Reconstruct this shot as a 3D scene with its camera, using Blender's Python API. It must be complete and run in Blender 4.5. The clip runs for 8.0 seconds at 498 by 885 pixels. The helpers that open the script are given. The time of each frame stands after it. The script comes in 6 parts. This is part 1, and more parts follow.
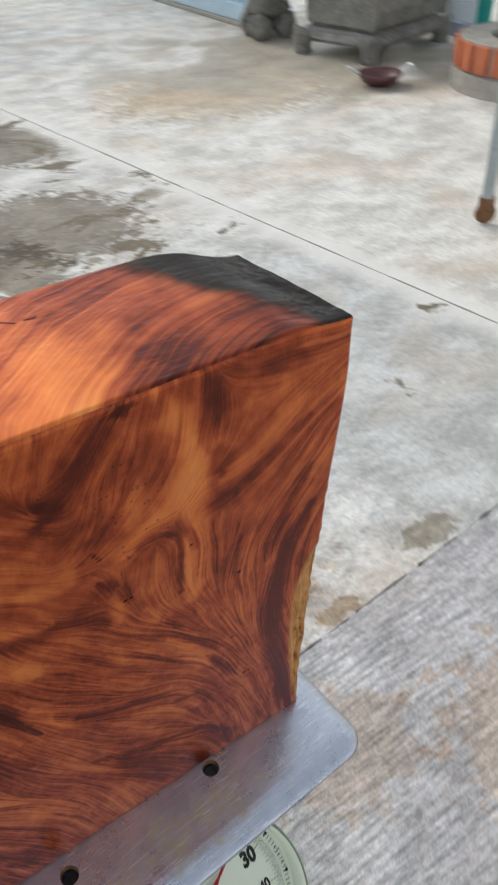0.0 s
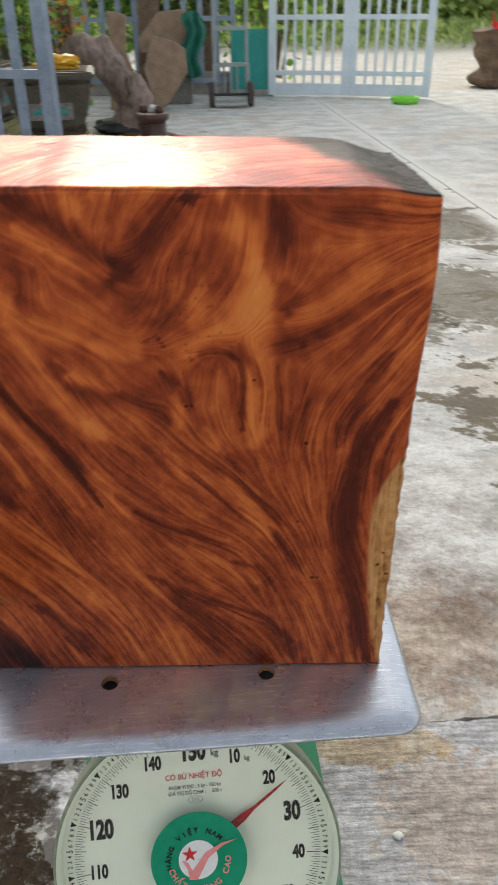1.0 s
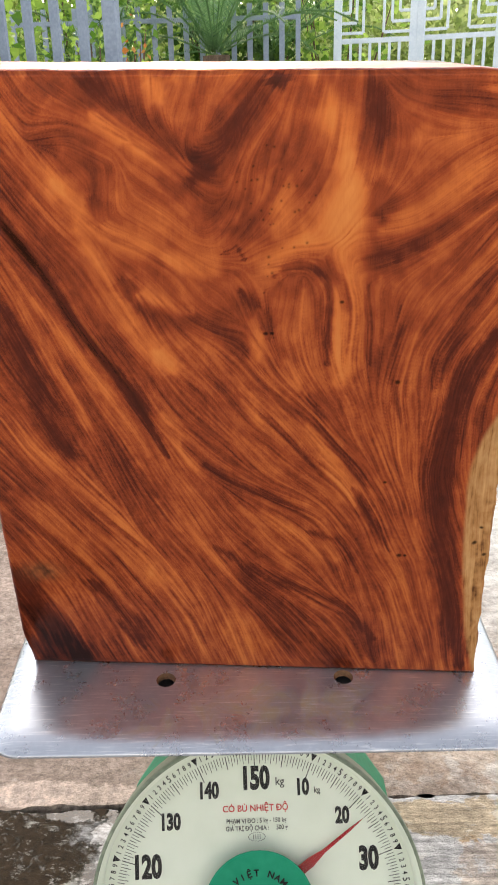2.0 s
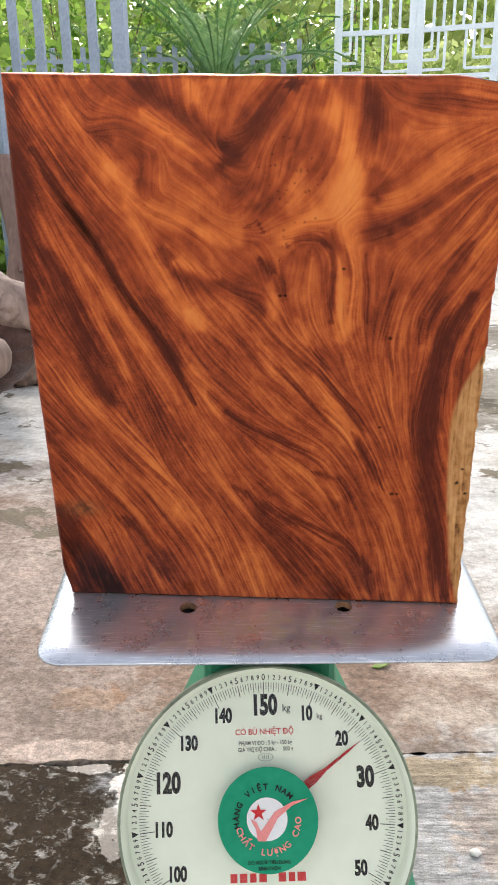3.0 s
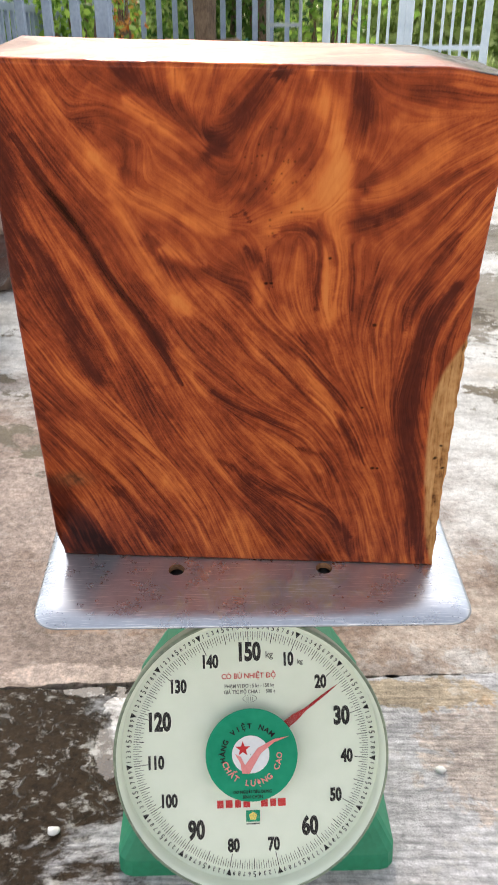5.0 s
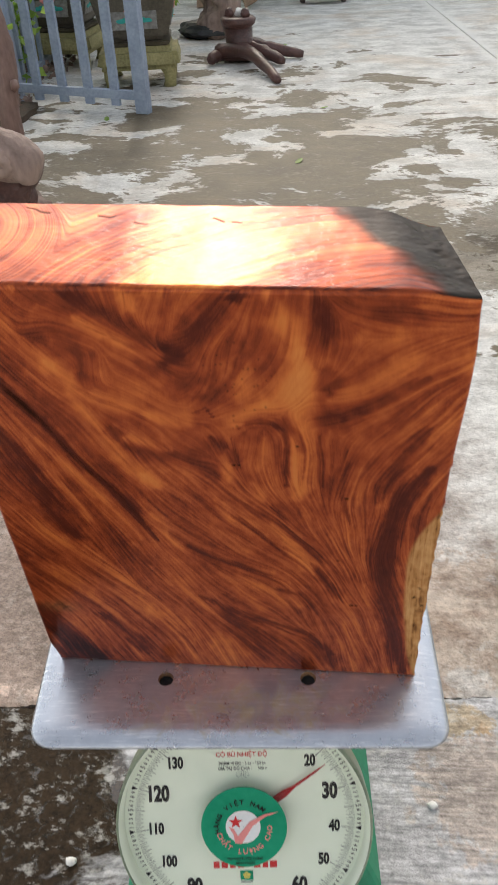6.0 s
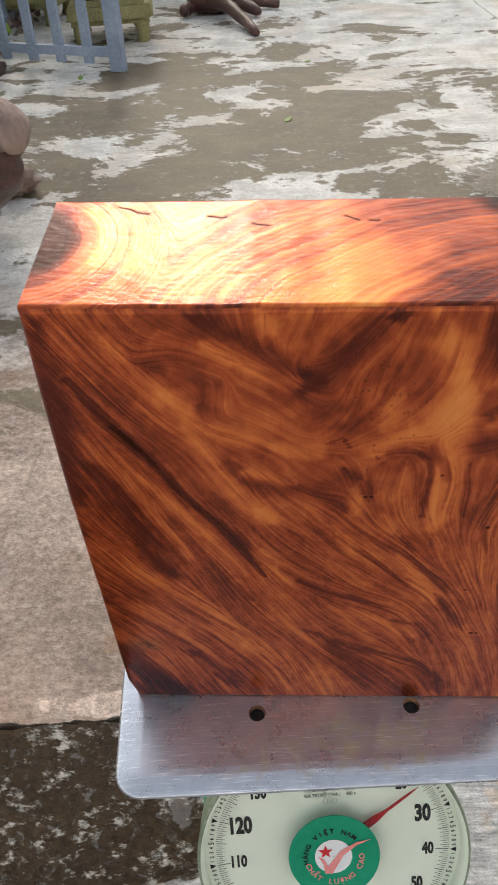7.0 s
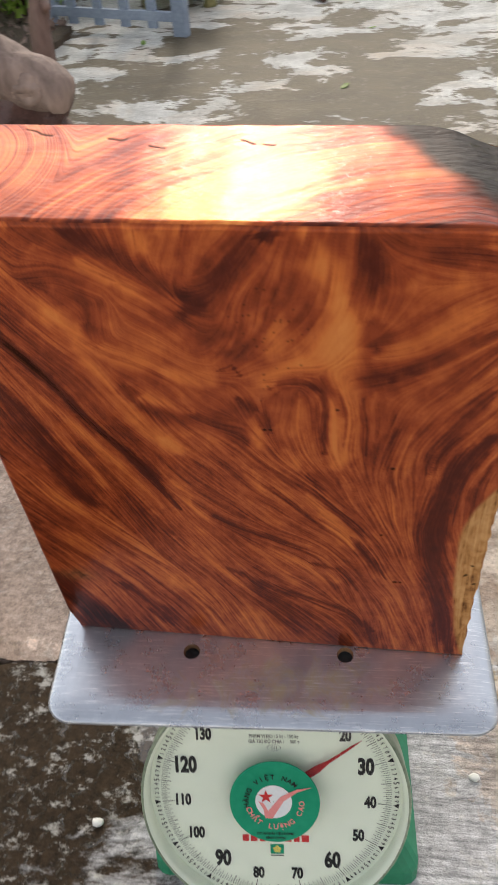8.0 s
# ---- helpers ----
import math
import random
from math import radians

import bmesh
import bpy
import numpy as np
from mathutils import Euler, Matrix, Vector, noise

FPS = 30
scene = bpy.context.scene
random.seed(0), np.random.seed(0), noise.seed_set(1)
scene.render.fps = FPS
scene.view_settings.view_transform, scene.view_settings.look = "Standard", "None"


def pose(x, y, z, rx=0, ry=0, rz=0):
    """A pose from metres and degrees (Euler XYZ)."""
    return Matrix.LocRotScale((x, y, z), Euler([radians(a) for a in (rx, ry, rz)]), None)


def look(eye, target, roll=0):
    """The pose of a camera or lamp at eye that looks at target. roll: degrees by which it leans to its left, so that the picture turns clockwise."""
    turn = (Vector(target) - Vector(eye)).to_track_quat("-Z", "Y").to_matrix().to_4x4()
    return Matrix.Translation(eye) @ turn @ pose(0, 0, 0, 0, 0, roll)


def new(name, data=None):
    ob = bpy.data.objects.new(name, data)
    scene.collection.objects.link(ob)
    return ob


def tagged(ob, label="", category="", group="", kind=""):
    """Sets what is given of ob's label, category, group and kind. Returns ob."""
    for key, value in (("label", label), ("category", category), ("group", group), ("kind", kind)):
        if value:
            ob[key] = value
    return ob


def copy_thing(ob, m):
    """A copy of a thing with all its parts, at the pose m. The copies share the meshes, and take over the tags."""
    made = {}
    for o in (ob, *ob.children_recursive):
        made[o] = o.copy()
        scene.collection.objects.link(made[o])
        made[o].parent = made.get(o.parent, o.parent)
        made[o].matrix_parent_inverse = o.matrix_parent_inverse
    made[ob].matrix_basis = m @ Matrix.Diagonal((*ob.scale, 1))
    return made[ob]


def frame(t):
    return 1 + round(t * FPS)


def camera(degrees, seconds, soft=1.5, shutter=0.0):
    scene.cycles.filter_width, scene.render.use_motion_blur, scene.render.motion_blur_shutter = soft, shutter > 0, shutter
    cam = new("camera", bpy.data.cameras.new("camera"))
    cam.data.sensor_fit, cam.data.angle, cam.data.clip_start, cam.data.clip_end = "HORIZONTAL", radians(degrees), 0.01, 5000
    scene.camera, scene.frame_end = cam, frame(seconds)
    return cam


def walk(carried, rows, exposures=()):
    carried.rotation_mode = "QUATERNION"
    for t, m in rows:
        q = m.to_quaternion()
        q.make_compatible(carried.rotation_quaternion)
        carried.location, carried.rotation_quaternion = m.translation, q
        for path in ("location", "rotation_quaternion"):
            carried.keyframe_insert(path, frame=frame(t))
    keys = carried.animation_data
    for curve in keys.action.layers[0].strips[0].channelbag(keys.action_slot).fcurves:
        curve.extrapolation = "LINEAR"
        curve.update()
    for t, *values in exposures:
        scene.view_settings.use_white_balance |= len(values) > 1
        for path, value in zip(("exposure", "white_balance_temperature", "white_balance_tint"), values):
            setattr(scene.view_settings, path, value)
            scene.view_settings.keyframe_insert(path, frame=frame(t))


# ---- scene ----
cam = camera(35.0, 8.0, shutter=0.35)
PATH = [
    (0, (-0.112, -0.36, 1.1), (0.784, 0.93, -0.138), -1.9),
    (0.5, (-0.021, -0.444, 1.07), (0.453, 1.161, -0.025), -0.7),
    (0.8, (0.043, -0.521, 1.003), (0.199, 1.185, -0.029), -2.0),
    (1, (0.052, -0.562, 0.975), (0.083, 1.171, -0.022), -0.7),
    (1.2, (0.037, -0.561, 0.937), (0.003, 1.191, -0.026), 0.3),
    (1.5, (0.023, -0.538, 0.866), (-0.052, 1.261, -0.004), -0.3),
    (1.7, (0.032, -0.539, 0.85), (-0.076, 1.287, 0.041), -1.3),
    (2.8, (0.032, -0.677, 0.799), (-0.073, 1.208, 0.138), -1.1),
    (3, (0.023, -0.684, 0.803), (-0.08, 1.201, 0.142), -0.7),
    (3.5, (0.001, -0.68, 0.816), (-0.094, 1.206, 0.157), -0.1),
    (4, (-0.002, -0.665, 0.811), (-0.082, 1.218, 0.144), 0.3),
    (4.5, (0.008, -0.678, 0.813), (-0.049, 1.197, 0.118), -0.0),
    (4.7, (0.016, -0.676, 0.828), (-0.043, 1.167, 0.054), -0.0),
    (5.8, (0.058, -0.575, 1.082), (-0.065, 1.028, -0.107), -2.1),
    (6, (0.081, -0.529, 1.099), (-0.09, 1.065, -0.097), -2.7),
    (6.5, (0.031, -0.475, 1.107), (-0.161, 1.09, -0.123), -2.8),
    (7, (-0.04, -0.44, 1.095), (-0.139, 1.095, -0.183), -3.3),
    (7.5, (-0.028, -0.429, 1.077), (-0.088, 1.078, -0.237), -2.4),
    (8, (0.079, -0.455, 1.064), (-0.189, 1.031, -0.248), -4.7),
]
EXPOSURES = [(0, 0.06, 6650, 7), (0.5, -0.06, 6750, 8), (1, 0.06, 6950, 7), (1.5, 0.54, 7300, 11), (2.8, 0.66, 6950, 11), (4.7, 0.66, 6950, 11), (5.8, 0.24, 7000, 9), (8, 0.24, 7100, 10)]
walk(cam, [(t, look(eye, target, roll)) for t, eye, target, roll in PATH], EXPOSURES)

# ---- world, sun, exposure ----
SUN_AZ, SUN_EL = -7.0, 36.0
world = bpy.data.worlds.new("sky")
scene.world = world
world.use_nodes = True
wn = world.node_tree.nodes
sky = wn.new("ShaderNodeTexSky")
sky.sky_type = "NISHITA"
sky.sun_disc = False
sky.sun_elevation = radians(SUN_EL)
sky.sun_rotation = radians(SUN_AZ)
sky.dust_density = 1.5
sky.air_density = 1.2
sky.ozone_density = 1.0
wn["Background"].inputs[1].default_value = 0.25
soften = wn.new("ShaderNodeHueSaturation")
soften.inputs["Saturation"].default_value = 0.45
world.node_tree.links.new(sky.outputs[0], soften.inputs["Color"])
world.node_tree.links.new(soften.outputs[0], wn["Background"].inputs[0])
sun = new("sun", bpy.data.lights.new("sun", "SUN"))
sun.data.energy = 1.05
sun.data.angle = radians(11)
sun.data.color = (1.0, 0.93, 0.82)
sun.matrix_world = look((0, 0, 0), (-math.sin(radians(SUN_AZ)) * math.cos(radians(SUN_EL)), -math.cos(radians(SUN_AZ)) * math.cos(radians(SUN_EL)), -math.sin(radians(SUN_EL))))


# ---- materials ----
def nodes_of(name):
    m = bpy.data.materials.new(name)
    m.use_nodes = True
    nt = m.node_tree
    return m, nt, nt.nodes["Principled BSDF"], nt.nodes.new, nt.links.new


def ramp(node, stops):
    cr = node.color_ramp
    while len(cr.elements) < len(stops):
        cr.elements.new(0.5)
    for e, (p, c) in zip(cr.elements, stops):
        e.position = p
        e.color = (*c, 1) if len(c) == 3 else c


def surface(name, c1, c2, scale=6.0, rough=0.6, metal=0.0, bump=0.15, fine=9.0, spec=0.5, spread=(0.35, 0.65), stretch=(1, 1, 1), island=0.0, coat=0.0):
    m, nt, bs, add, link = nodes_of(name)
    tc, mp = add("ShaderNodeTexCoord"), add("ShaderNodeMapping")
    mp.inputs["Scale"].default_value = stretch
    link(tc.outputs["Object"], mp.inputs[0])
    n1, n2 = add("ShaderNodeTexNoise"), add("ShaderNodeTexNoise")
    n1.inputs["Scale"].default_value, n2.inputs["Scale"].default_value = scale, scale * fine
    n1.inputs["Detail"].default_value = n2.inputs["Detail"].default_value = 6
    link(mp.outputs[0], n1.inputs[0])
    link(mp.outputs[0], n2.inputs[0])
    mx = add("ShaderNodeMath")
    mx.operation = "MULTIPLY_ADD"
    mx.inputs[1].default_value = 0.45
    link(n2.outputs[0], mx.inputs[0])
    sc = add("ShaderNodeMath")
    sc.operation = "MULTIPLY_ADD"
    sc.inputs[1].default_value, sc.inputs[2].default_value = 0.55, 0.0
    link(n1.outputs[0], sc.inputs[0])
    link(sc.outputs[0], mx.inputs[2])
    last = mx
    if island:
        ge = add("ShaderNodeNewGeometry")
        ad = add("ShaderNodeMath")
        ad.operation = "MULTIPLY_ADD"
        ad.inputs[1].default_value = island
        link(ge.outputs["Random Per Island"], ad.inputs[0])
        link(mx.outputs[0], ad.inputs[2])
        sb = add("ShaderNodeMath")
        sb.operation = "SUBTRACT"
        sb.inputs[1].default_value = island / 2
        link(ad.outputs[0], sb.inputs[0])
        last = sb
    cr = add("ShaderNodeValToRGB")
    ramp(cr, [(spread[0], c1), (spread[1], c2)])
    link(last.outputs[0], cr.inputs[0])
    link(cr.outputs[0], bs.inputs["Base Color"])
    rr = add("ShaderNodeMapRange")
    rr.inputs["To Min"].default_value, rr.inputs["To Max"].default_value = rough * 0.75, min(1.0, rough * 1.25)
    link(n1.outputs[0], rr.inputs[0])
    link(rr.outputs[0], bs.inputs["Roughness"])
    bs.inputs["Metallic"].default_value = metal
    bs.inputs["Specular IOR Level"].default_value = spec
    bs.inputs["Coat Weight"].default_value = coat
    if bump:
        bp = add("ShaderNodeBump")
        bp.inputs["Strength"].default_value = bump
        bp.inputs["Distance"].default_value = 0.01
        link(n2.outputs[0], bp.inputs["Height"])
        link(bp.outputs[0], bs.inputs["Normal"])
    return m


def leaf_material(name, c1, c2):
    m, nt, bs, add, link = nodes_of(name)
    ge, cr = add("ShaderNodeNewGeometry"), add("ShaderNodeValToRGB")
    ramp(cr, [(0.1, c1), (0.9, c2)])
    link(ge.outputs["Random Per Island"], cr.inputs[0])
    link(cr.outputs[0], bs.inputs["Base Color"])
    bs.inputs["Roughness"].default_value = 0.45
    tl, ms = add("ShaderNodeBsdfTranslucent"), add("ShaderNodeMixShader")
    ms.inputs[0].default_value = 0.55
    link(cr.outputs[0], tl.inputs[0])
    link(bs.outputs[0], ms.inputs[1])
    link(tl.outputs[0], ms.inputs[2])
    link(ms.outputs[0], nt.nodes["Material Output"].inputs[0])
    return m


def concrete(name, dry1, dry2, wet, wet_at, wet_soft, mask_centre=None, mask_radius=(1, 1), grit=1.0, streak=1.0, patch=0.9, pull=0.22, wet_rough=0.42, flecks_and_glints=0.0, damp=None, brushed=0.0, puddle=None, stains_and_glints=(), joint=None, tan=0.6, gritty=0.3):
    """Pale worn concrete with brown wet patches: glossier and darker where it is wet."""
    m, nt, bs, add, link = nodes_of(name)
    tc = add("ShaderNodeTexCoord")
    mp = add("ShaderNodeMapping")
    mp.inputs["Scale"].default_value = (1.0, streak, 1.0)
    link(tc.outputs["Object"], mp.inputs[0])

    tc_obj = add("ShaderNodeMapping")
    link(tc.outputs["Object"], tc_obj.inputs[0])

    def tex(scale, detail=8, rough=0.6, warp=0.0, src=mp):
        n = add("ShaderNodeTexNoise")
        n.inputs["Scale"].default_value, n.inputs["Detail"].default_value = scale, detail
        n.inputs["Roughness"].default_value, n.inputs["Distortion"].default_value = rough, warp
        link(src.outputs[0], n.inputs[0])
        return n

    def calc(op, a, b, c=None):
        n = add("ShaderNodeMath")
        n.operation = op
        for i, v in enumerate((a, b, c)):
            if v is None:
                continue
            if isinstance(v, (int, float)):
                n.inputs[i].default_value = v
            else:
                link(v, n.inputs[i])
        return n.outputs[0]

    broad, mid, fine, speck = tex(patch, 9, 0.66, 0.5), tex(5, 8, 0.68), tex(38, 8, 0.75), tex(160 * grit, 4, 0.7)
    dry = add("ShaderNodeValToRGB")
    ramp(dry, [(0.43, dry1), (0.57, dry2)])
    link(calc("MULTIPLY_ADD", fine.outputs[0], 0.35, calc("MULTIPLY", mid.outputs[0], 0.65)), dry.inputs[0])
    warm = add("ShaderNodeMix")
    warm.data_type = "RGBA"
    wtex = tex(1.7, 6, 0.6, 0.4)
    wr = add("ShaderNodeMapRange")
    wr.inputs["From Min"].default_value, wr.inputs["From Max"].default_value, wr.inputs["To Max"].default_value = 0.5, 0.72, tan
    link(wtex.outputs[0], wr.inputs[0])
    link(wr.outputs[0], warm.inputs[0])
    link(dry.outputs[0], warm.inputs[6])
    warm.inputs[7].default_value = (dry2[0] * 0.78, dry2[1] * 0.62, dry2[2] * 0.48, 1)
    last = warm.outputs[2]
    if damp:
        (cx, cy), (rx, ry), tint = damp
        sp = add("ShaderNodeSeparateXYZ")
        link(tc.outputs["Object"], sp.inputs[0])
        ex = calc("DIVIDE", calc("SUBTRACT", sp.outputs[0], cx), rx)
        ey = calc("DIVIDE", calc("SUBTRACT", sp.outputs[1], cy), ry)
        e = calc("SQRT", calc("ADD", calc("MULTIPLY", ex, ex), calc("MULTIPLY", ey, ey)), 0.0)
        e = calc("ADD", e, calc("MULTIPLY", calc("SUBTRACT", mid.outputs[0], 0.5), 1.6))
        dm, dx2 = add("ShaderNodeMapRange"), add("ShaderNodeMix")
        dm.interpolation_type = "SMOOTHSTEP"
        dm.inputs["From Min"].default_value, dm.inputs["From Max"].default_value = 1.25, 0.55
        link(e, dm.inputs[0])
        dx2.data_type, dx2.blend_type = "RGBA", "MULTIPLY"
        link(dm.outputs[0], dx2.inputs[0])
        link(last, dx2.inputs[6])
        dx2.inputs[7].default_value = (*tint, 1)
        last = dx2.outputs[2]
    if brushed:
        bmp, bt, br, bx = add("ShaderNodeMapping"), add("ShaderNodeTexNoise"), add("ShaderNodeMapRange"), add("ShaderNodeMix")
        bmp.inputs["Scale"].default_value = (14, 150, 1)
        bmp.inputs["Rotation"].default_value = (0, 0, -0.12)
        link(tc.outputs["Object"], bmp.inputs[0])
        bt.inputs["Scale"].default_value, bt.inputs["Detail"].default_value, bt.inputs["Roughness"].default_value = 1.0, 7, 0.68
        link(bmp.outputs[0], bt.inputs[0])
        br.inputs["From Min"].default_value, br.inputs["From Max"].default_value = 0.36, 0.62
        br.inputs["To Min"].default_value, br.inputs["To Max"].default_value = 1.0 - brushed, 1.1
        link(bt.outputs[0], br.inputs[0])
        bx.data_type, bx.blend_type = "RGBA", "MULTIPLY"
        bx.inputs[0].default_value = 1.0
        link(last, bx.inputs[6])
        link(br.outputs[0], bx.inputs[7])
        last = bx.outputs[2]
    # pale and dark grit
    gx, gm = add("ShaderNodeMapRange"), add("ShaderNodeMix")
    gx.inputs["From Min"].default_value, gx.inputs["From Max"].default_value = 0.40, 0.60
    gx.inputs["To Min"].default_value, gx.inputs["To Max"].default_value = 1.0 - gritty, 1.0 + 0.8 * gritty
    iso = tex(75, 7, 0.8, 0.0, tc_obj)
    link(iso.outputs[0], gx.inputs[0])
    gm.data_type, gm.blend_type = "RGBA", "MULTIPLY"
    gm.inputs[0].default_value = 1.0
    if damp:
        link(calc("MULTIPLY_ADD", dm.outputs[0], 0.62, 0.38), gm.inputs[0])
    link(last, gm.inputs[6])
    link(gx.outputs[0], gm.inputs[7])
    last = gm.outputs[2]
    sxy = add("ShaderNodeSeparateXYZ")
    link(tc.outputs["Object"], sxy.inputs[0])

    def blot(cx, cy, rx, ry, rag):
        ex, ey = calc("DIVIDE", calc("SUBTRACT", sxy.outputs[0], cx), rx), calc("DIVIDE", calc("SUBTRACT", sxy.outputs[1], cy), ry)
        e = calc("SQRT", calc("ADD", calc("MULTIPLY", ex, ex), calc("MULTIPLY", ey, ey)), 0.0)
        e = calc("ADD", e, calc("MULTIPLY", calc("SUBTRACT", ragged_tex.outputs[0], 0.5), rag))
        mr = add("ShaderNodeMapRange")
        mr.inputs["From Min"].default_value, mr.inputs["From Max"].default_value = 1.08, 0.92
        link(e, mr.inputs[0])
        return mr.outputs[0]

    ragged_tex = tex(22, 7, 0.7, 0.4, tc_obj)
    # ragged tints, with wet glints along the crack painted as the brightest ones
    for cx, cy, rx, ry, tint in stains_and_glints:
        sm = add("ShaderNodeMix")
        sm.data_type, sm.blend_type = "RGBA", "MULTIPLY"
        link(blot(cx, cy, rx, ry, 2.4), sm.inputs[0])
        link(last, sm.inputs[6])
        sm.inputs[7].default_value = (*tint, 1)
        last = sm.outputs[2]
    if joint:
        jd = calc("ABSOLUTE", calc("SUBTRACT", calc("ADD", sxy.outputs[0], calc("MULTIPLY", sxy.outputs[1], joint[1])), joint[0]), 0.0)
        jd = calc("ADD", jd, calc("MULTIPLY", calc("SUBTRACT", ragged_tex.outputs[0], 0.5), 0.09))
        jm, jx = add("ShaderNodeMapRange"), add("ShaderNodeMix")
        jm.inputs["From Min"].default_value, jm.inputs["From Max"].default_value, jm.inputs["To Max"].default_value = 0.10, 0.03, 0.8
        link(jd, jm.inputs[0])
        jx.data_type = "RGBA"
        link(jm.outputs[0], jx.inputs[0])
        link(last, jx.inputs[6])
        jx.inputs[7].default_value = (0.78, 0.76, 0.72, 1)
        last = jx.outputs[2]
    # where it is wet
    h = calc("MULTIPLY_ADD", mid.outputs[0], 0.3, calc("MULTIPLY", broad.outputs[0], 0.75))
    h = calc("MULTIPLY_ADD", fine.outputs[0], 0.09, h)
    if mask_centre:
        sx = add("ShaderNodeSeparateXYZ")
        link(tc.outputs["Object"], sx.inputs[0])
        dx = calc("DIVIDE", calc("SUBTRACT", sx.outputs[0], mask_centre[0]), mask_radius[0])
        dy = calc("DIVIDE", calc("SUBTRACT", sx.outputs[1], mask_centre[1]), mask_radius[1])
        d = calc("SQRT", calc("ADD", calc("MULTIPLY", dx, dx), calc("MULTIPLY", dy, dy)), 0.0)
        h = calc("SUBTRACT", h, calc("MULTIPLY", calc("SUBTRACT", d, 1.0), pull))
    wmask = add("ShaderNodeMapRange")
    wmask.interpolation_type = "SMOOTHSTEP"
    wmask.inputs["From Min"].default_value, wmask.inputs["From Max"].default_value = wet_at - wet_soft, wet_at + wet_soft
    link(h, wmask.inputs[0])
    mix = add("ShaderNodeMix")
    mix.data_type = "RGBA"
    link(wmask.outputs[0], mix.inputs[0])
    link(last, mix.inputs[6])
    wetc = add("ShaderNodeValToRGB")
    ramp(wetc, [(0.3, tuple(v * 0.7 for v in wet)), (0.7, tuple(v * 1.25 for v in wet))])
    link(mid.outputs[0], wetc.inputs[0])
    wg = add("ShaderNodeMix")
    wg.data_type, wg.blend_type = "RGBA", "MULTIPLY"
    wr2 = add("ShaderNodeMapRange")
    wr2.inputs["From Min"].default_value, wr2.inputs["From Max"].default_value = 0.36, 0.66
    wr2.inputs["To Min"].default_value, wr2.inputs["To Max"].default_value = (1.0 - 0.5 * gritty, 1.0 + 0.9 * gritty) if damp else (1.0 - 1.8 * gritty, 1.0 + 4.5 * gritty)
    link(iso.outputs[0], wr2.inputs[0])
    wg.inputs[0].default_value = 1.0
    link(wetc.outputs[0], wg.inputs[6])
    link(wr2.outputs[0], wg.inputs[7])
    link(wg.outputs[2], mix.inputs[7])
    # pale spots, part sky glint on wet grit, part cement residue, painted in
    if flecks_and_glints:
        fk, fm = add("ShaderNodeMapRange"), add("ShaderNodeMix")
        fm.data_type = "RGBA"
        fk.inputs["From Min"].default_value, fk.inputs["From Max"].default_value, fk.inputs["To Max"].default_value = 0.535, 0.60, flecks_and_glints
        link(calc("MULTIPLY_ADD", fine.outputs[0], 0.6, calc("MULTIPLY", tex(11, 6, 0.7).outputs[0], 0.4)), fk.inputs[0])
        link(fk.outputs[0], fm.inputs[0])
        link(mix.outputs[2], fm.inputs[6])
        fm.inputs[7].default_value = (0.62, 0.59, 0.55, 1)
        mix = fm
    pit = add("ShaderNodeMapRange")
    pit.inputs["From Min"].default_value, pit.inputs["From Max"].default_value = 0.34, 0.42
    pit.inputs["To Min"].default_value = 0.45
    link(speck.outputs[0], pit.inputs[0])
    mul = add("ShaderNodeMix")
    mul.data_type, mul.blend_type = "RGBA", "MULTIPLY"
    mul.inputs[0].default_value = 0.7
    link(mix.outputs[2], mul.inputs[6])
    link(pit.outputs[0], mul.inputs[7])
    link(mul.outputs[2], bs.inputs["Base Color"])
    ro = add("ShaderNodeMapRange")
    ro.inputs["To Min"].default_value, ro.inputs["To Max"].default_value = 0.78, wet_rough
    link(wmask.outputs[0], ro.inputs[0])
    rough_out, water = ro.outputs[0], None
    if puddle:
        # standing water: broken patches in the wet part and one clear pool
        pm = add("ShaderNodeMapRange")
        pm.inputs["From Min"].default_value, pm.inputs["From Max"].default_value = 0.55, 0.58
        link(tex(48, 9, 0.8, 0.9, tc_obj).outputs[0], pm.inputs[0])
        water = calc("MULTIPLY", pm.outputs[0], wmask.outputs[0])
        for spot in puddle:
            water = calc("MAXIMUM", water, blot(*spot, 4.0))
        rough_out = calc("MULTIPLY", rough_out, calc("SUBTRACT", 1.0, calc("MULTIPLY", water, 0.93)))
    link(rough_out, bs.inputs["Roughness"])
    if water:
        link(calc("MULTIPLY_ADD", water, 0.75, calc("SUBTRACT", 0.35, calc("MULTIPLY", wmask.outputs[0], 0.27))), bs.inputs["Specular IOR Level"])
    else:
        bs.inputs["Specular IOR Level"].default_value = 0.35
    bp = add("ShaderNodeBump")
    bp.inputs["Strength"].default_value, bp.inputs["Distance"].default_value = 0.7, 0.008
    bh = calc("MULTIPLY_ADD", speck.outputs[0], 0.45, fine.outputs[0])
    dryness = calc("SUBTRACT", 1.15, calc("MULTIPLY", wmask.outputs[0], 0.55 if flecks_and_glints else 0.95))
    if water:
        dryness = calc("MULTIPLY", dryness, calc("SUBTRACT", 1.0, calc("MULTIPLY", water, 0.96)))
    link(calc("MULTIPLY", bh, dryness), bp.inputs["Height"])
    link(bp.outputs[0], bs.inputs["Normal"])
    return m


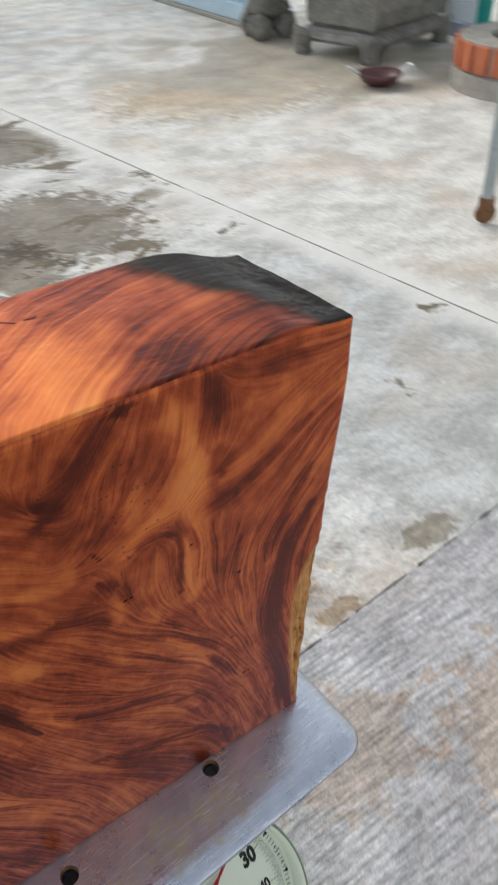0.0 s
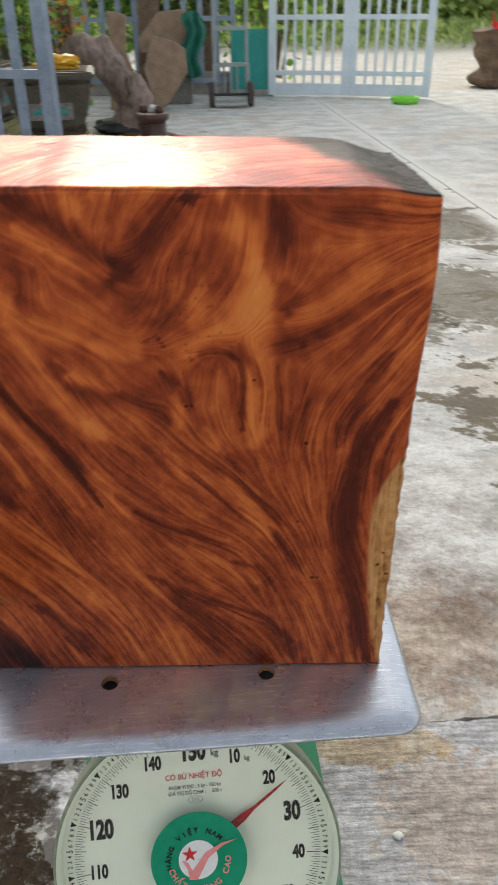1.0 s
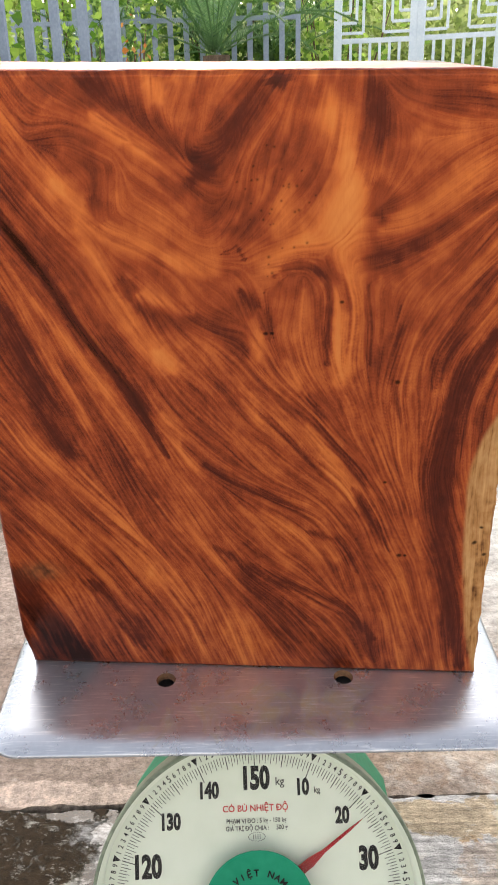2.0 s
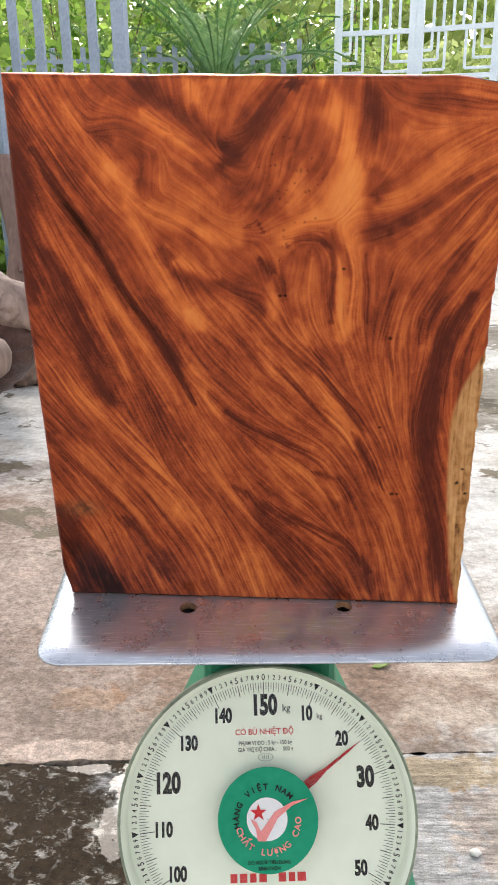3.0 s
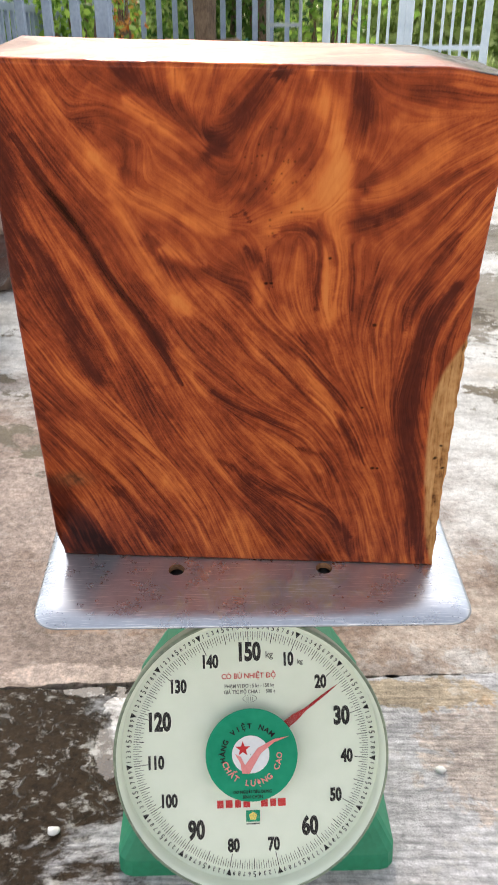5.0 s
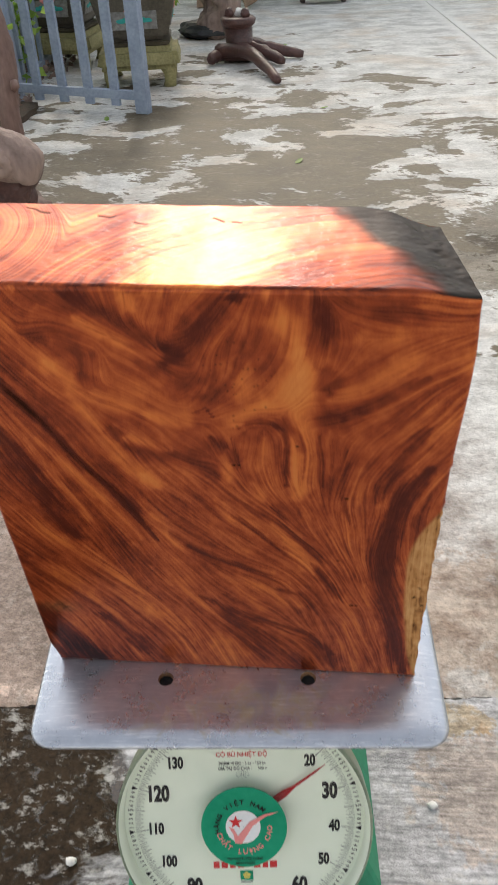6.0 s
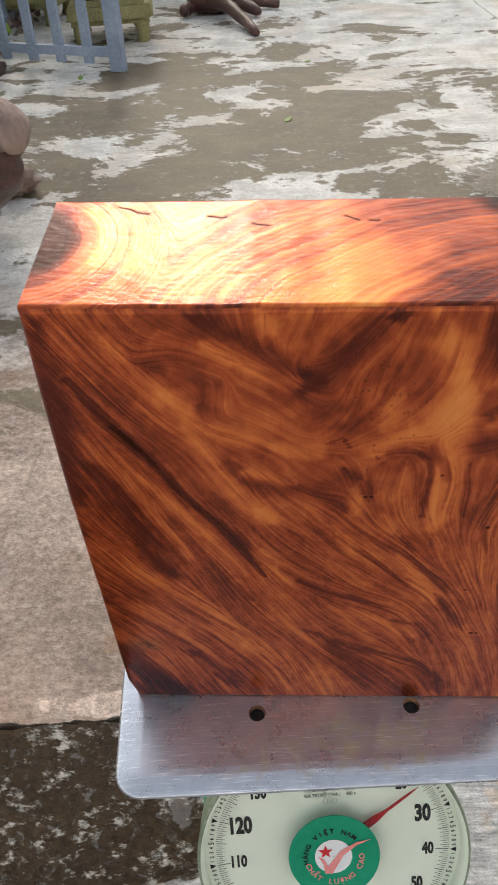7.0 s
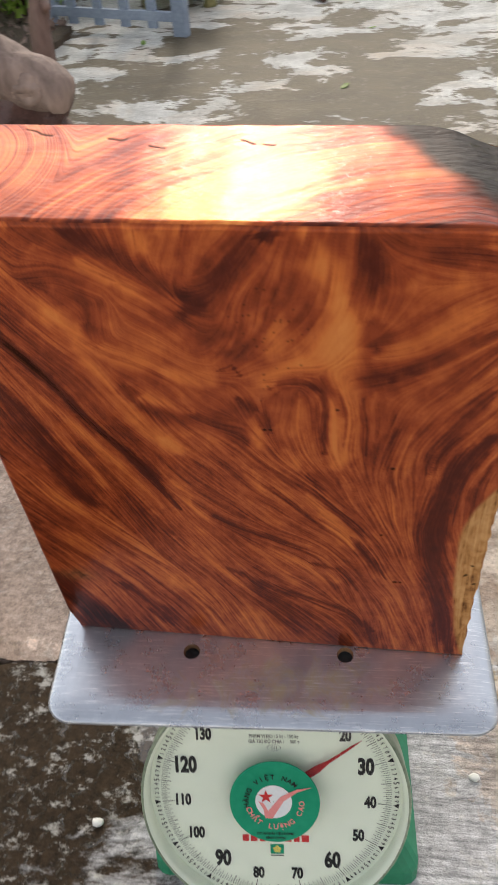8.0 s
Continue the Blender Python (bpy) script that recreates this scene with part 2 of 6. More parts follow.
def block_wood():
    """Polished, strongly figured red-brown wood. The grain's course lies in the mesh's attributes."""
    m, nt, bs, add, link = nodes_of("polished_figured_wood")

    def attr(n):
        a = add("ShaderNodeAttribute")
        a.attribute_name = n
        return a.outputs["Fac"]

    def calc(op, a, b, c=None):
        n = add("ShaderNodeMath")
        n.operation = op
        for i, v in enumerate((a, b, c)):
            if v is None:
                continue
            if isinstance(v, (int, float)):
                n.inputs[i].default_value = v
            else:
                link(v, n.inputs[i])
        return n.outputs[0]

    tone, grain, along, sap, bark, pit = (attr(n) for n in ("tone", "grain", "along", "sap", "bark", "pit"))

    def streaks(kx, ky, detail):
        cx, n = add("ShaderNodeCombineXYZ"), add("ShaderNodeTexNoise")
        link(calc("MULTIPLY", grain, kx), cx.inputs[0])
        link(calc("MULTIPLY", along, ky), cx.inputs[1])
        n.inputs["Scale"].default_value, n.inputs["Detail"].default_value, n.inputs["Roughness"].default_value = 1.0, detail, 0.6
        link(cx.outputs[0], n.inputs[0])
        return n.outputs[0]

    s1, s2 = streaks(340, 12, 5), streaks(1500, 70, 3)
    t = calc("MULTIPLY_ADD", calc("SUBTRACT", s1, 0.5), 0.06, tone)
    t = calc("MULTIPLY_ADD", calc("SUBTRACT", s2, 0.5), 0.08, t)
    cr = add("ShaderNodeValToRGB")
    ramp(cr, [(0.0, (0.022, 0.005, 0.003)), (0.25, (0.110, 0.018, 0.008)), (0.5, (0.34, 0.062, 0.018)), (0.75, (0.61, 0.155, 0.036)), (1.0, (0.76, 0.27, 0.070))])
    pores = add("ShaderNodeMapRange")
    pores.inputs["From Min"].default_value, pores.inputs["From Max"].default_value = 0.40, 0.33
    pores.inputs["To Max"].default_value = 0.05
    link(streaks(2300, 110, 2), pores.inputs[0])
    glints = add("ShaderNodeMapRange")
    glints.inputs["From Min"].default_value, glints.inputs["From Max"].default_value = 0.54, 0.68
    glints.inputs["To Max"].default_value = 0.06
    link(streaks(110, 34, 5), glints.inputs[0])
    t = calc("ADD", calc("SUBTRACT", t, pores.outputs[0]), glints.outputs[0])
    link(calc("MULTIPLY_ADD", t, 0.84, 0.085), cr.inputs[0])
    sp = add("ShaderNodeValToRGB")
    ramp(sp, [(0.34, (0.10, 0.040, 0.016)), (0.47, (0.42, 0.200, 0.075)), (0.68, (0.62, 0.355, 0.155))])
    blot = add("ShaderNodeTexNoise")
    blot.inputs["Scale"].default_value, blot.inputs["Detail"].default_value = 45, 8
    link(calc("MULTIPLY_ADD", s1, 0.6, calc("MULTIPLY", blot.outputs[0], 0.4)), sp.inputs[0])
    mx = add("ShaderNodeMix")
    mx.data_type = "RGBA"
    link(sap, mx.inputs[0])
    link(cr.outputs[0], mx.inputs[6])
    link(sp.outputs[0], mx.inputs[7])
    bk = add("ShaderNodeMix")
    bk.data_type = "RGBA"
    link(bark, bk.inputs[0])
    link(mx.outputs[2], bk.inputs[6])
    bk.inputs[7].default_value = (0.02, 0.017, 0.013, 1)
    pm = add("ShaderNodeMix")
    pm.data_type = "RGBA"
    link(pit, pm.inputs[0])
    link(bk.outputs[2], pm.inputs[6])
    pm.inputs[7].default_value = (0.012, 0.006, 0.004, 1)
    link(pm.outputs[2], bs.inputs["Base Color"])
    ro = add("ShaderNodeMapRange")
    ro.inputs["To Min"].default_value, ro.inputs["To Max"].default_value = 0.30, 0.75
    link(calc("MAXIMUM", sap, pit), ro.inputs[0])
    link(ro.outputs[0], bs.inputs["Roughness"])
    cw = calc("SUBTRACT", 1.0, calc("MAXIMUM", calc("MAXIMUM", sap, pit), calc("MULTIPLY", bark, 0.9)))
    link(calc("MAXIMUM", calc("MULTIPLY", cw, 0.58), calc("MULTIPLY", bark, 0.38)), bs.inputs["Coat Weight"])
    bs.inputs["Coat Roughness"].default_value = 0.16
    bs.inputs["Coat IOR"].default_value = 1.32
    link(calc("MULTIPLY", cw, 0.38), bs.inputs["Metallic"])
    bs.inputs["Specular Tint"].default_value = (1.0, 0.36, 0.06, 1)
    shine = add("ShaderNodeMapRange")
    shine.inputs["From Min"].default_value, shine.inputs["From Max"].default_value = 0.35, 0.75
    shine.inputs["To Min"].default_value, shine.inputs["To Max"].default_value = 0.05, 0.30
    link(t, shine.inputs[0])
    link(calc("MULTIPLY", shine.outputs[0], cw), bs.inputs["Specular IOR Level"])
    bp = add("ShaderNodeBump")
    bp.inputs["Strength"].default_value, bp.inputs["Distance"].default_value = 0.11, 0.002
    link(calc("ADD", calc("MULTIPLY", tone, 0.8), calc("MULTIPLY", pit, -4.0)), bp.inputs["Height"])
    link(bp.outputs[0], bs.inputs["Normal"])
    big = add("ShaderNodeTexNoise")
    big.inputs["Scale"].default_value, big.inputs["Detail"].default_value = 34, 4
    b2 = add("ShaderNodeBump")
    b2.inputs["Strength"].default_value, b2.inputs["Distance"].default_value = 0.13, 0.01
    link(calc("MULTIPLY_ADD", tone, 0.10, big.outputs[0]), b2.inputs["Height"])
    link(b2.outputs[0], bs.inputs["Coat Normal"])
    return m


def steel_plate():
    """Worn stainless steel, scratched, with a yellow-brown stain along the middle of its front."""
    m, nt, bs, add, link = nodes_of("worn_stainless_steel")
    tc = add("ShaderNodeTexCoord")

    def tex(scale, detail, rough, stretch=(1, 1, 1), turn=0.0, warp=0.0):
        mp, n = add("ShaderNodeMapping"), add("ShaderNodeTexNoise")
        mp.inputs["Scale"].default_value, mp.inputs["Rotation"].default_value = stretch, (0, 0, turn)
        link(tc.outputs["Object"], mp.inputs[0])
        link(mp.outputs[0], n.inputs[0])
        n.inputs["Scale"].default_value, n.inputs["Detail"].default_value = scale, detail
        n.inputs["Roughness"].default_value, n.inputs["Distortion"].default_value = rough, warp
        return n.outputs[0]

    def calc(op, a, b, c=None):
        n = add("ShaderNodeMath")
        n.operation = op
        for i, v in enumerate((a, b, c)):
            if v is None:
                continue
            if isinstance(v, (int, float)):
                n.inputs[i].default_value = v
            else:
                link(v, n.inputs[i])
        return n.outputs[0]

    def span(src, a, b, lo=0.0, hi=1.0):
        n = add("ShaderNodeMapRange")
        n.inputs["From Min"].default_value, n.inputs["From Max"].default_value = a, b
        n.inputs["To Min"].default_value, n.inputs["To Max"].default_value = lo, hi
        link(src, n.inputs[0])
        return n.outputs[0]

    one, two = tex(1.0, 3, 0.6, (30, 700, 1), 0.55), tex(1.0, 3, 0.6, (25, 600, 1), -0.8)
    scratch = calc("MAXIMUM", span(one, 0.58, 0.66), span(two, 0.60, 0.68))
    grime = tex(26, 8, 0.72)
    base = add("ShaderNodeValToRGB")
    ramp(base, [(0.25, (0.42, 0.44, 0.48)), (0.50, (0.52, 0.545, 0.60)), (0.75, (0.62, 0.65, 0.70))])
    link(grime, base.inputs[0])
    sx = add("ShaderNodeSeparateXYZ")
    link(tc.outputs["Object"], sx.inputs[0])
    ex = calc("DIVIDE", calc("SUBTRACT", sx.outputs[0], 0.015), 0.085)
    ey = calc("DIVIDE", calc("ADD", sx.outputs[1], 0.045), 0.022)
    e = calc("SQRT", calc("ADD", calc("MULTIPLY", ex, ex), calc("MULTIPLY", ey, ey)), 0.0)
    spot = tex(34, 7, 0.7, (1, 1, 1), 0.0, 0.8)
    stain = calc("MAXIMUM", span(calc("SUBTRACT", calc("MULTIPLY", spot, 2.2), calc("MULTIPLY", e, 0.35)), 0.70, 1.10, 0.0, 0.70), span(spot, 0.68, 0.78, 0.0, 0.12))
    mx = add("ShaderNodeMix")
    mx.data_type = "RGBA"
    link(stain, mx.inputs[0])
    link(base.outputs[0], mx.inputs[6])
    mx.inputs[7].default_value = (0.46, 0.37, 0.17, 1)
    sc = add("ShaderNodeMix")
    sc.data_type = "RGBA"
    link(calc("MULTIPLY", scratch, 0.9), sc.inputs[0])
    link(mx.outputs[2], sc.inputs[6])
    sc.inputs[7].default_value = (0.82, 0.82, 0.84, 1)
    link(sc.outputs[2], bs.inputs["Base Color"])
    link(span(stain, 0.0, 1.0, 0.80, 0.40), bs.inputs["Metallic"])
    link(calc("ADD", span(grime, 0.30, 0.70, 0.24, 0.33), calc("MULTIPLY", stain, 0.2)), bs.inputs["Roughness"])
    bp = add("ShaderNodeBump")
    bp.inputs["Strength"].default_value, bp.inputs["Distance"].default_value = 0.006, 0.002
    link(calc("ADD", grime, calc("MULTIPLY", scratch, 0.5)), bp.inputs["Height"])
    link(bp.outputs[0], bs.inputs["Normal"])
    return m


def glass():
    """A thin clear pane: it lets light through and mirrors by the angle."""
    m, nt, bs, add, link = nodes_of("clear_glass")
    tr, gl, lw, pw, ad, ms = add("ShaderNodeBsdfTransparent"), add("ShaderNodeBsdfGlossy"), add("ShaderNodeLayerWeight"), add("ShaderNodeMath"), add("ShaderNodeMath"), add("ShaderNodeMixShader")
    gl.inputs["Roughness"].default_value = 0.03
    lw.inputs["Blend"].default_value = 0.5
    pw.operation, ad.operation = "POWER", "MULTIPLY_ADD"
    pw.inputs[1].default_value, ad.inputs[1].default_value, ad.inputs[2].default_value = 5.0, 0.95, 0.03
    link(lw.outputs["Facing"], pw.inputs[0])
    link(pw.outputs[0], ad.inputs[0])
    link(ad.outputs[0], ms.inputs[0])
    link(tr.outputs[0], ms.inputs[1])
    link(gl.outputs[0], ms.inputs[2])
    link(ms.outputs[0], nt.nodes["Material Output"].inputs[0])
    return m


WOOD = block_wood()
STEEL = steel_plate()
GLASS = glass()
GREEN_PAINT = surface("green_enamel", (0.008, 0.17, 0.085), (0.015, 0.25, 0.13), 14, 0.5, bump=0.03)
CREAM = surface("cream_dial", (0.72, 0.78, 0.64), (0.78, 0.83, 0.70), 5, 0.4, bump=0.0, spec=0.12)
RIM_PAINT = surface("grey_green_rim", (0.11, 0.145, 0.095), (0.27, 0.32, 0.22), 20, 0.35, bump=0.05)
BLACK_INK = surface("black_ink", (0.012, 0.012, 0.012), (0.03, 0.03, 0.028), 60, 0.6, bump=0.0, spec=0.12)
GREY_INK = surface("grey_ink", (0.06, 0.06, 0.055), (0.10, 0.10, 0.09), 60, 0.6, bump=0.0, spec=0.12)
RED_INK = surface("red_ink", (0.55, 0.03, 0.035), (0.65, 0.05, 0.05), 50, 0.5, bump=0.0, spec=0.12)
PINK_INK = surface("pink_ink", (0.75, 0.25, 0.24), (0.82, 0.32, 0.30), 50, 0.5, bump=0.0, spec=0.12)
STICKER = surface("green_sticker", (0.0, 0.25, 0.13), (0.01, 0.31, 0.17), 12, 0.45, bump=0.0, spec=0.12)
WHITE_INK = surface("white_ink", (0.72, 0.74, 0.74), (0.8, 0.8, 0.8), 30, 0.5, bump=0.0, spec=0.12)
YELLOW_INK = surface("yellow_ink", (0.75, 0.6, 0.1), (0.8, 0.66, 0.15), 30, 0.5, bump=0.0)
RED_POINTER = surface("red_pointer_paint", (0.30, 0.008, 0.012), (0.40, 0.015, 0.02), 40, 0.4, bump=0.0, spec=0.12)
DARK_METAL = surface("dark_metal", (0.03, 0.03, 0.032), (0.07, 0.07, 0.07), 20, 0.5, 0.6)
FENCE = surface("blue_grey_fence_paint", (0.21, 0.26, 0.35), (0.34, 0.40, 0.50), 7, 0.38, bump=0.04)
GATE = surface("pale_blue_gate_paint", (0.62, 0.70, 0.78), (0.80, 0.86, 0.91), 5, 0.42, bump=0.05)
SLIDE_PAINT = surface("blue_sheet_paint", (0.40, 0.54, 0.66), (0.58, 0.70, 0.80), 5, 0.45, bump=0.05)
SLAB_FRONT = concrete("rough_wet_concrete", (0.48, 0.465, 0.475), (0.72, 0.705, 0.72), (0.030, 0.019, 0.011), 0.565, 0.03, (-0.50, 0.0), (0.33, 0.6), streak=1.6, patch=3.5, pull=0.3, wet_rough=0.5, flecks_and_glints=0.6, brushed=0.5, gritty=0.24, tan=0.4, puddle=((-0.20, 0.13, 0.022, 0.10), (-0.27, 0.205, 0.05, 0.012)), stains_and_glints=((0.36, 0.10, 0.12, 0.10, (0.94, 0.82, 0.72)), (0.62, -0.15, 0.16, 0.25, (0.94, 0.80, 0.68)), (0.25, 0.22, 0.12, 0.03, (0.95, 0.78, 0.55)), (-0.25, 0.30, 0.5, 0.012, (0.7, 0.5, 0.4))))
# the 1.7 and 1.5 tints by the crack paint wet glints into the colour
SLAB_YARD = concrete("patchy_wet_concrete", (0.50, 0.485, 0.455), (0.80, 0.785, 0.75), (0.125, 0.097, 0.062), 0.618, 0.013, (-0.3, 3.0), (1.5, 1.9), streak=1.35, patch=1.9, pull=0.12, wet_rough=0.6, damp=((-0.5, 0.55), (1.0, 0.85), (0.51, 0.395, 0.345)), brushed=0.0, gritty=0.34, flecks_and_glints=0.2, joint=(1.60, 0.0855), stains_and_glints=((1.15, 0.85, 0.45, 0.75, (0.84, 0.86, 0.88)), (1.08, 3.15, 0.22, 0.30, (0.42, 0.38, 0.33)), (0.86, 2.2, 0.30, 0.33, (0.42, 0.38, 0.33)), (0.62, 1.95, 0.16, 0.22, (0.42, 0.38, 0.33)), (1.27, 2.24, 0.07, 0.06, (0.6, 0.56, 0.5)), (0.53, 0.30, 0.045, 0.022, (0.72, 0.60, 0.48)), (0.80, 0.345, 0.07, 0.035, (0.62, 0.56, 0.48)), (0.86, 0.85, 0.05, 0.02, (0.6, 0.53, 0.45)), (0.15, 0.45, 0.4, 0.16, (0.88, 0.78, 0.70)), (-0.29, 0.240, 0.13, 0.022, (1.7, 1.75, 1.8)), (-0.62, 0.215, 0.12, 0.02, (1.5, 1.5, 1.5)), (-0.42, 0.75, 0.25, 0.2, (1.25, 1.28, 1.3)), (-0.3, 0.36, 0.06, 0.03, (1.03, 0.93, 0.82))))
SLAB_SIDE = concrete("dry_pale_concrete", (0.56, 0.535, 0.495), (0.84, 0.82, 0.775), (0.36, 0.32, 0.26), 0.62, 0.05, (3.2, 3.6), (1.2, 1.2), streak=1.3, patch=1.6, gritty=0.18, joint=(1.60, 0.0855), stains_and_glints=((1.95, 0.55, 0.09, 0.05, (0.55, 0.5, 0.44)), (2.4, 3.3, 0.7, 0.5, (0.80, 0.70, 0.58))))
EARTH = concrete("sandy_earth", (0.62, 0.57, 0.50), (0.82, 0.77, 0.69), (0.20, 0.16, 0.12), 0.75, 0.06)
DRIFTWOOD = surface("weathered_driftwood", (0.07, 0.040, 0.031), (0.40, 0.285, 0.235), 5, 0.7, bump=1.0, fine=6, stretch=(1, 1, 0.35))
BRANCH = surface("smooth_brown_branch", (0.13, 0.07, 0.055), (0.26, 0.16, 0.13), 9, 0.55, bump=0.3, stretch=(1, 1, 0.3))
ROOTWOOD = surface("dark_polished_root", (0.045, 0.018, 0.015), (0.13, 0.06, 0.048), 9, 0.4, bump=0.4)
SLABWOOD = surface("raw_sawn_wood", (0.22, 0.14, 0.09), (0.42, 0.29, 0.20), 4, 0.75, bump=0.3, stretch=(3, 3, 0.5))
STUMP = surface("split_bark_wood", (0.07, 0.04, 0.025), (0.26, 0.17, 0.11), 7, 0.85, bump=0.8)
POT = surface("brown_glazed_pot", (0.06, 0.05, 0.035), (0.13, 0.11, 0.08), 8, 0.45, bump=0.15)
STAND = surface("mossy_yellow_stone", (0.17, 0.15, 0.055), (0.36, 0.32, 0.15), 9, 0.75, bump=0.4)
STONE = surface("weathered_grey_stone", (0.11, 0.105, 0.095), (0.30, 0.285, 0.26), 6, 0.85, bump=0.6)
TEAL = surface("teal_sheet", (0.005, 0.27, 0.235), (0.015, 0.36, 0.31), 3, 0.5, bump=0.1)
TARP = surface("green_tarpaulin", (0.01, 0.14, 0.10), (0.03, 0.24, 0.17), 8, 0.55, bump=0.3)
LIME = surface("lime_plastic", (0.20, 0.72, 0.04), (0.28, 0.82, 0.08), 6, 0.4, bump=0.0)
BRICK = surface("orange_brick", (0.42, 0.11, 0.05), (0.60, 0.19, 0.09), 14, 0.8, bump=0.5)
MORTAR = surface("grey_mortar", (0.26, 0.24, 0.21), (0.44, 0.41, 0.36), 18, 0.9, bump=0.5)
RUST_BROWN = surface("rust_brown_steel", (0.10, 0.045, 0.02), (0.30, 0.15, 0.07), 22, 0.7, 0.3, 0.5)
ALU = surface("dull_aluminium", (0.45, 0.45, 0.45), (0.62, 0.62, 0.61), 14, 0.4, 0.8, 0.1)
WOK_M = surface("maroon_wok", (0.06, 0.018, 0.022), (0.12, 0.04, 0.045), 12, 0.4)
RUBBER = surface("worn_rubber", (0.06, 0.04, 0.038), (0.14, 0.10, 0.09), 20, 0.85, bump=0.3)
GREY_TUBE = surface("grey_tube_paint", (0.26, 0.29, 0.30), (0.40, 0.43, 0.43), 10, 0.45, bump=0.1)
YELLOW_BAG = surface("yellow_plastic_bag", (0.75, 0.36, 0.01), (0.85, 0.48, 0.03), 16, 0.4, bump=0.4)
RED_PLASTIC = surface("red_plastic", (0.65, 0.01, 0.02), (0.75, 0.03, 0.04), 10, 0.4)
PLASTER = surface("white_plaster", (0.68, 0.66, 0.62), (0.80, 0.78, 0.74), 3, 0.85, bump=0.15)
ROOF_M = surface("grey_roof_sheet", (0.22, 0.23, 0.24), (0.34, 0.35, 0.36), 3, 0.6)
PEBBLE_M = surface("white_pebble", (0.7, 0.68, 0.64), (0.82, 0.8, 0.77), 60, 0.7)
SOIL = surface("dark_soil", (0.05, 0.035, 0.022), (0.13, 0.09, 0.06), 14, 0.95, bump=0.8)
LEAF_A = leaf_material("fresh_green_leaves", (0.09, 0.21, 0.025), (0.42, 0.60, 0.12))
LEAF_B = leaf_material("dark_green_leaves", (0.03, 0.09, 0.016), (0.15, 0.28, 0.05))
FROND = leaf_material("blue_green_fronds", (0.07, 0.18, 0.06), (0.26, 0.44, 0.18))
HEDGE = leaf_material("hedge_leaves", (0.24, 0.34, 0.08), (0.66, 0.74, 0.32))
PETAL = leaf_material("orange_petals", (0.55, 0.16, 0.03), (0.7, 0.35, 0.1))


# ---- building helpers ----
def mesh_of(name, bm, material, smooth=False):
    me = bpy.data.meshes.new(name)
    bm.normal_update()
    bm.to_mesh(me)
    bm.free()
    for mm in material if isinstance(material, (list, tuple)) else [material]:
        me.materials.append(mm)
    if smooth:
        me.polygons.foreach_set("use_smooth", [True] * len(me.polygons))
    return me


def part(name, bm, material, parent, label="", m=None, smooth=False):
    me = bm if isinstance(bm, bpy.types.Mesh) else mesh_of(name, bm, material, smooth)
    ob = new(name, me)
    ob.parent = parent
    if m is not None:
        ob.matrix_local = m
    if label:
        tagged(ob, label)
    return ob


def thing(name, label, category, m=None, group="", kind="", bm=None, material=None, smooth=False):
    ob = new(name, mesh_of(name, bm, material, smooth) if bm else None)
    if m is not None:
        ob.matrix_world = m
    return tagged(ob, label, category, group, kind)


def box(sx, sy, sz, bevel=0.0, at=(0, 0, 0), bm=None, turn=None):
    b = bmesh.new()
    bmesh.ops.create_cube(b, size=1)
    bmesh.ops.scale(b, vec=(sx, sy, sz), verts=b.verts)
    if bevel:
        bmesh.ops.bevel(b, geom=b.edges[:], offset=bevel, segments=2, affect="EDGES", profile=0.6)
    if turn is not None:
        bmesh.ops.transform(b, matrix=turn, verts=b.verts)
    bmesh.ops.translate(b, vec=at, verts=b.verts)
    return join(bm, b)


def join(bm, b):
    if bm is None:
        return b
    me = bpy.data.meshes.new("tmp")
    b.to_mesh(me)
    b.free()
    bm.from_mesh(me)
    bpy.data.meshes.remove(me)
    return bm


def lathe(profile, seg=48, bm=None, at=(0, 0, 0), cap=False, squash=(1, 1)):
    b = bmesh.new() if bm is None else bm
    rings = []
    for r, z in profile:
        rings.append([b.verts.new((at[0] + squash[0] * r * math.cos(2 * math.pi * i / seg), at[1] + squash[1] * r * math.sin(2 * math.pi * i / seg), at[2] + z)) for i in range(seg)])
    for a, c in zip(rings, rings[1:]):
        for i in range(seg):
            b.faces.new((a[i], a[(i + 1) % seg], c[(i + 1) % seg], c[i]))
    if cap:
        b.faces.new(rings[0][::-1])
        b.faces.new(rings[-1])
    return b


def tube(points, radii, seg=10, rough=0.0, bm=None, seed=0):
    b = bmesh.new() if bm is None else bm
    pts = [Vector(p) for p in points]
    rings = []
    side = Vector((1, 0, 0))
    for i, p in enumerate(pts):
        d = (pts[min(i + 1, len(pts) - 1)] - pts[max(i - 1, 0)]).normalized()
        side = (side - d * side.dot(d))
        side = side.normalized() if side.length > 1e-4 else d.orthogonal().normalized()
        up = d.cross(side)
        r = radii[i] if isinstance(radii, (list, tuple)) else radii
        ring = []
        for k in range(seg):
            a = 2 * math.pi * k / seg
            q = side * math.cos(a) + up * math.sin(a)
            f = 1 + rough * noise.noise((p + q * r) * (1.2 / max(r, 0.02)) + Vector((seed * 7.1, 0, 0))) if rough else 1
            ring.append(b.verts.new(p + q * r * f))
        rings.append(ring)
    for a, c in zip(rings, rings[1:]):
        for i in range(seg):
            b.faces.new((a[i], a[(i + 1) % seg], c[(i + 1) % seg], c[i]))
    b.faces.new(rings[0][::-1])
    b.faces.new(rings[-1])
    return b


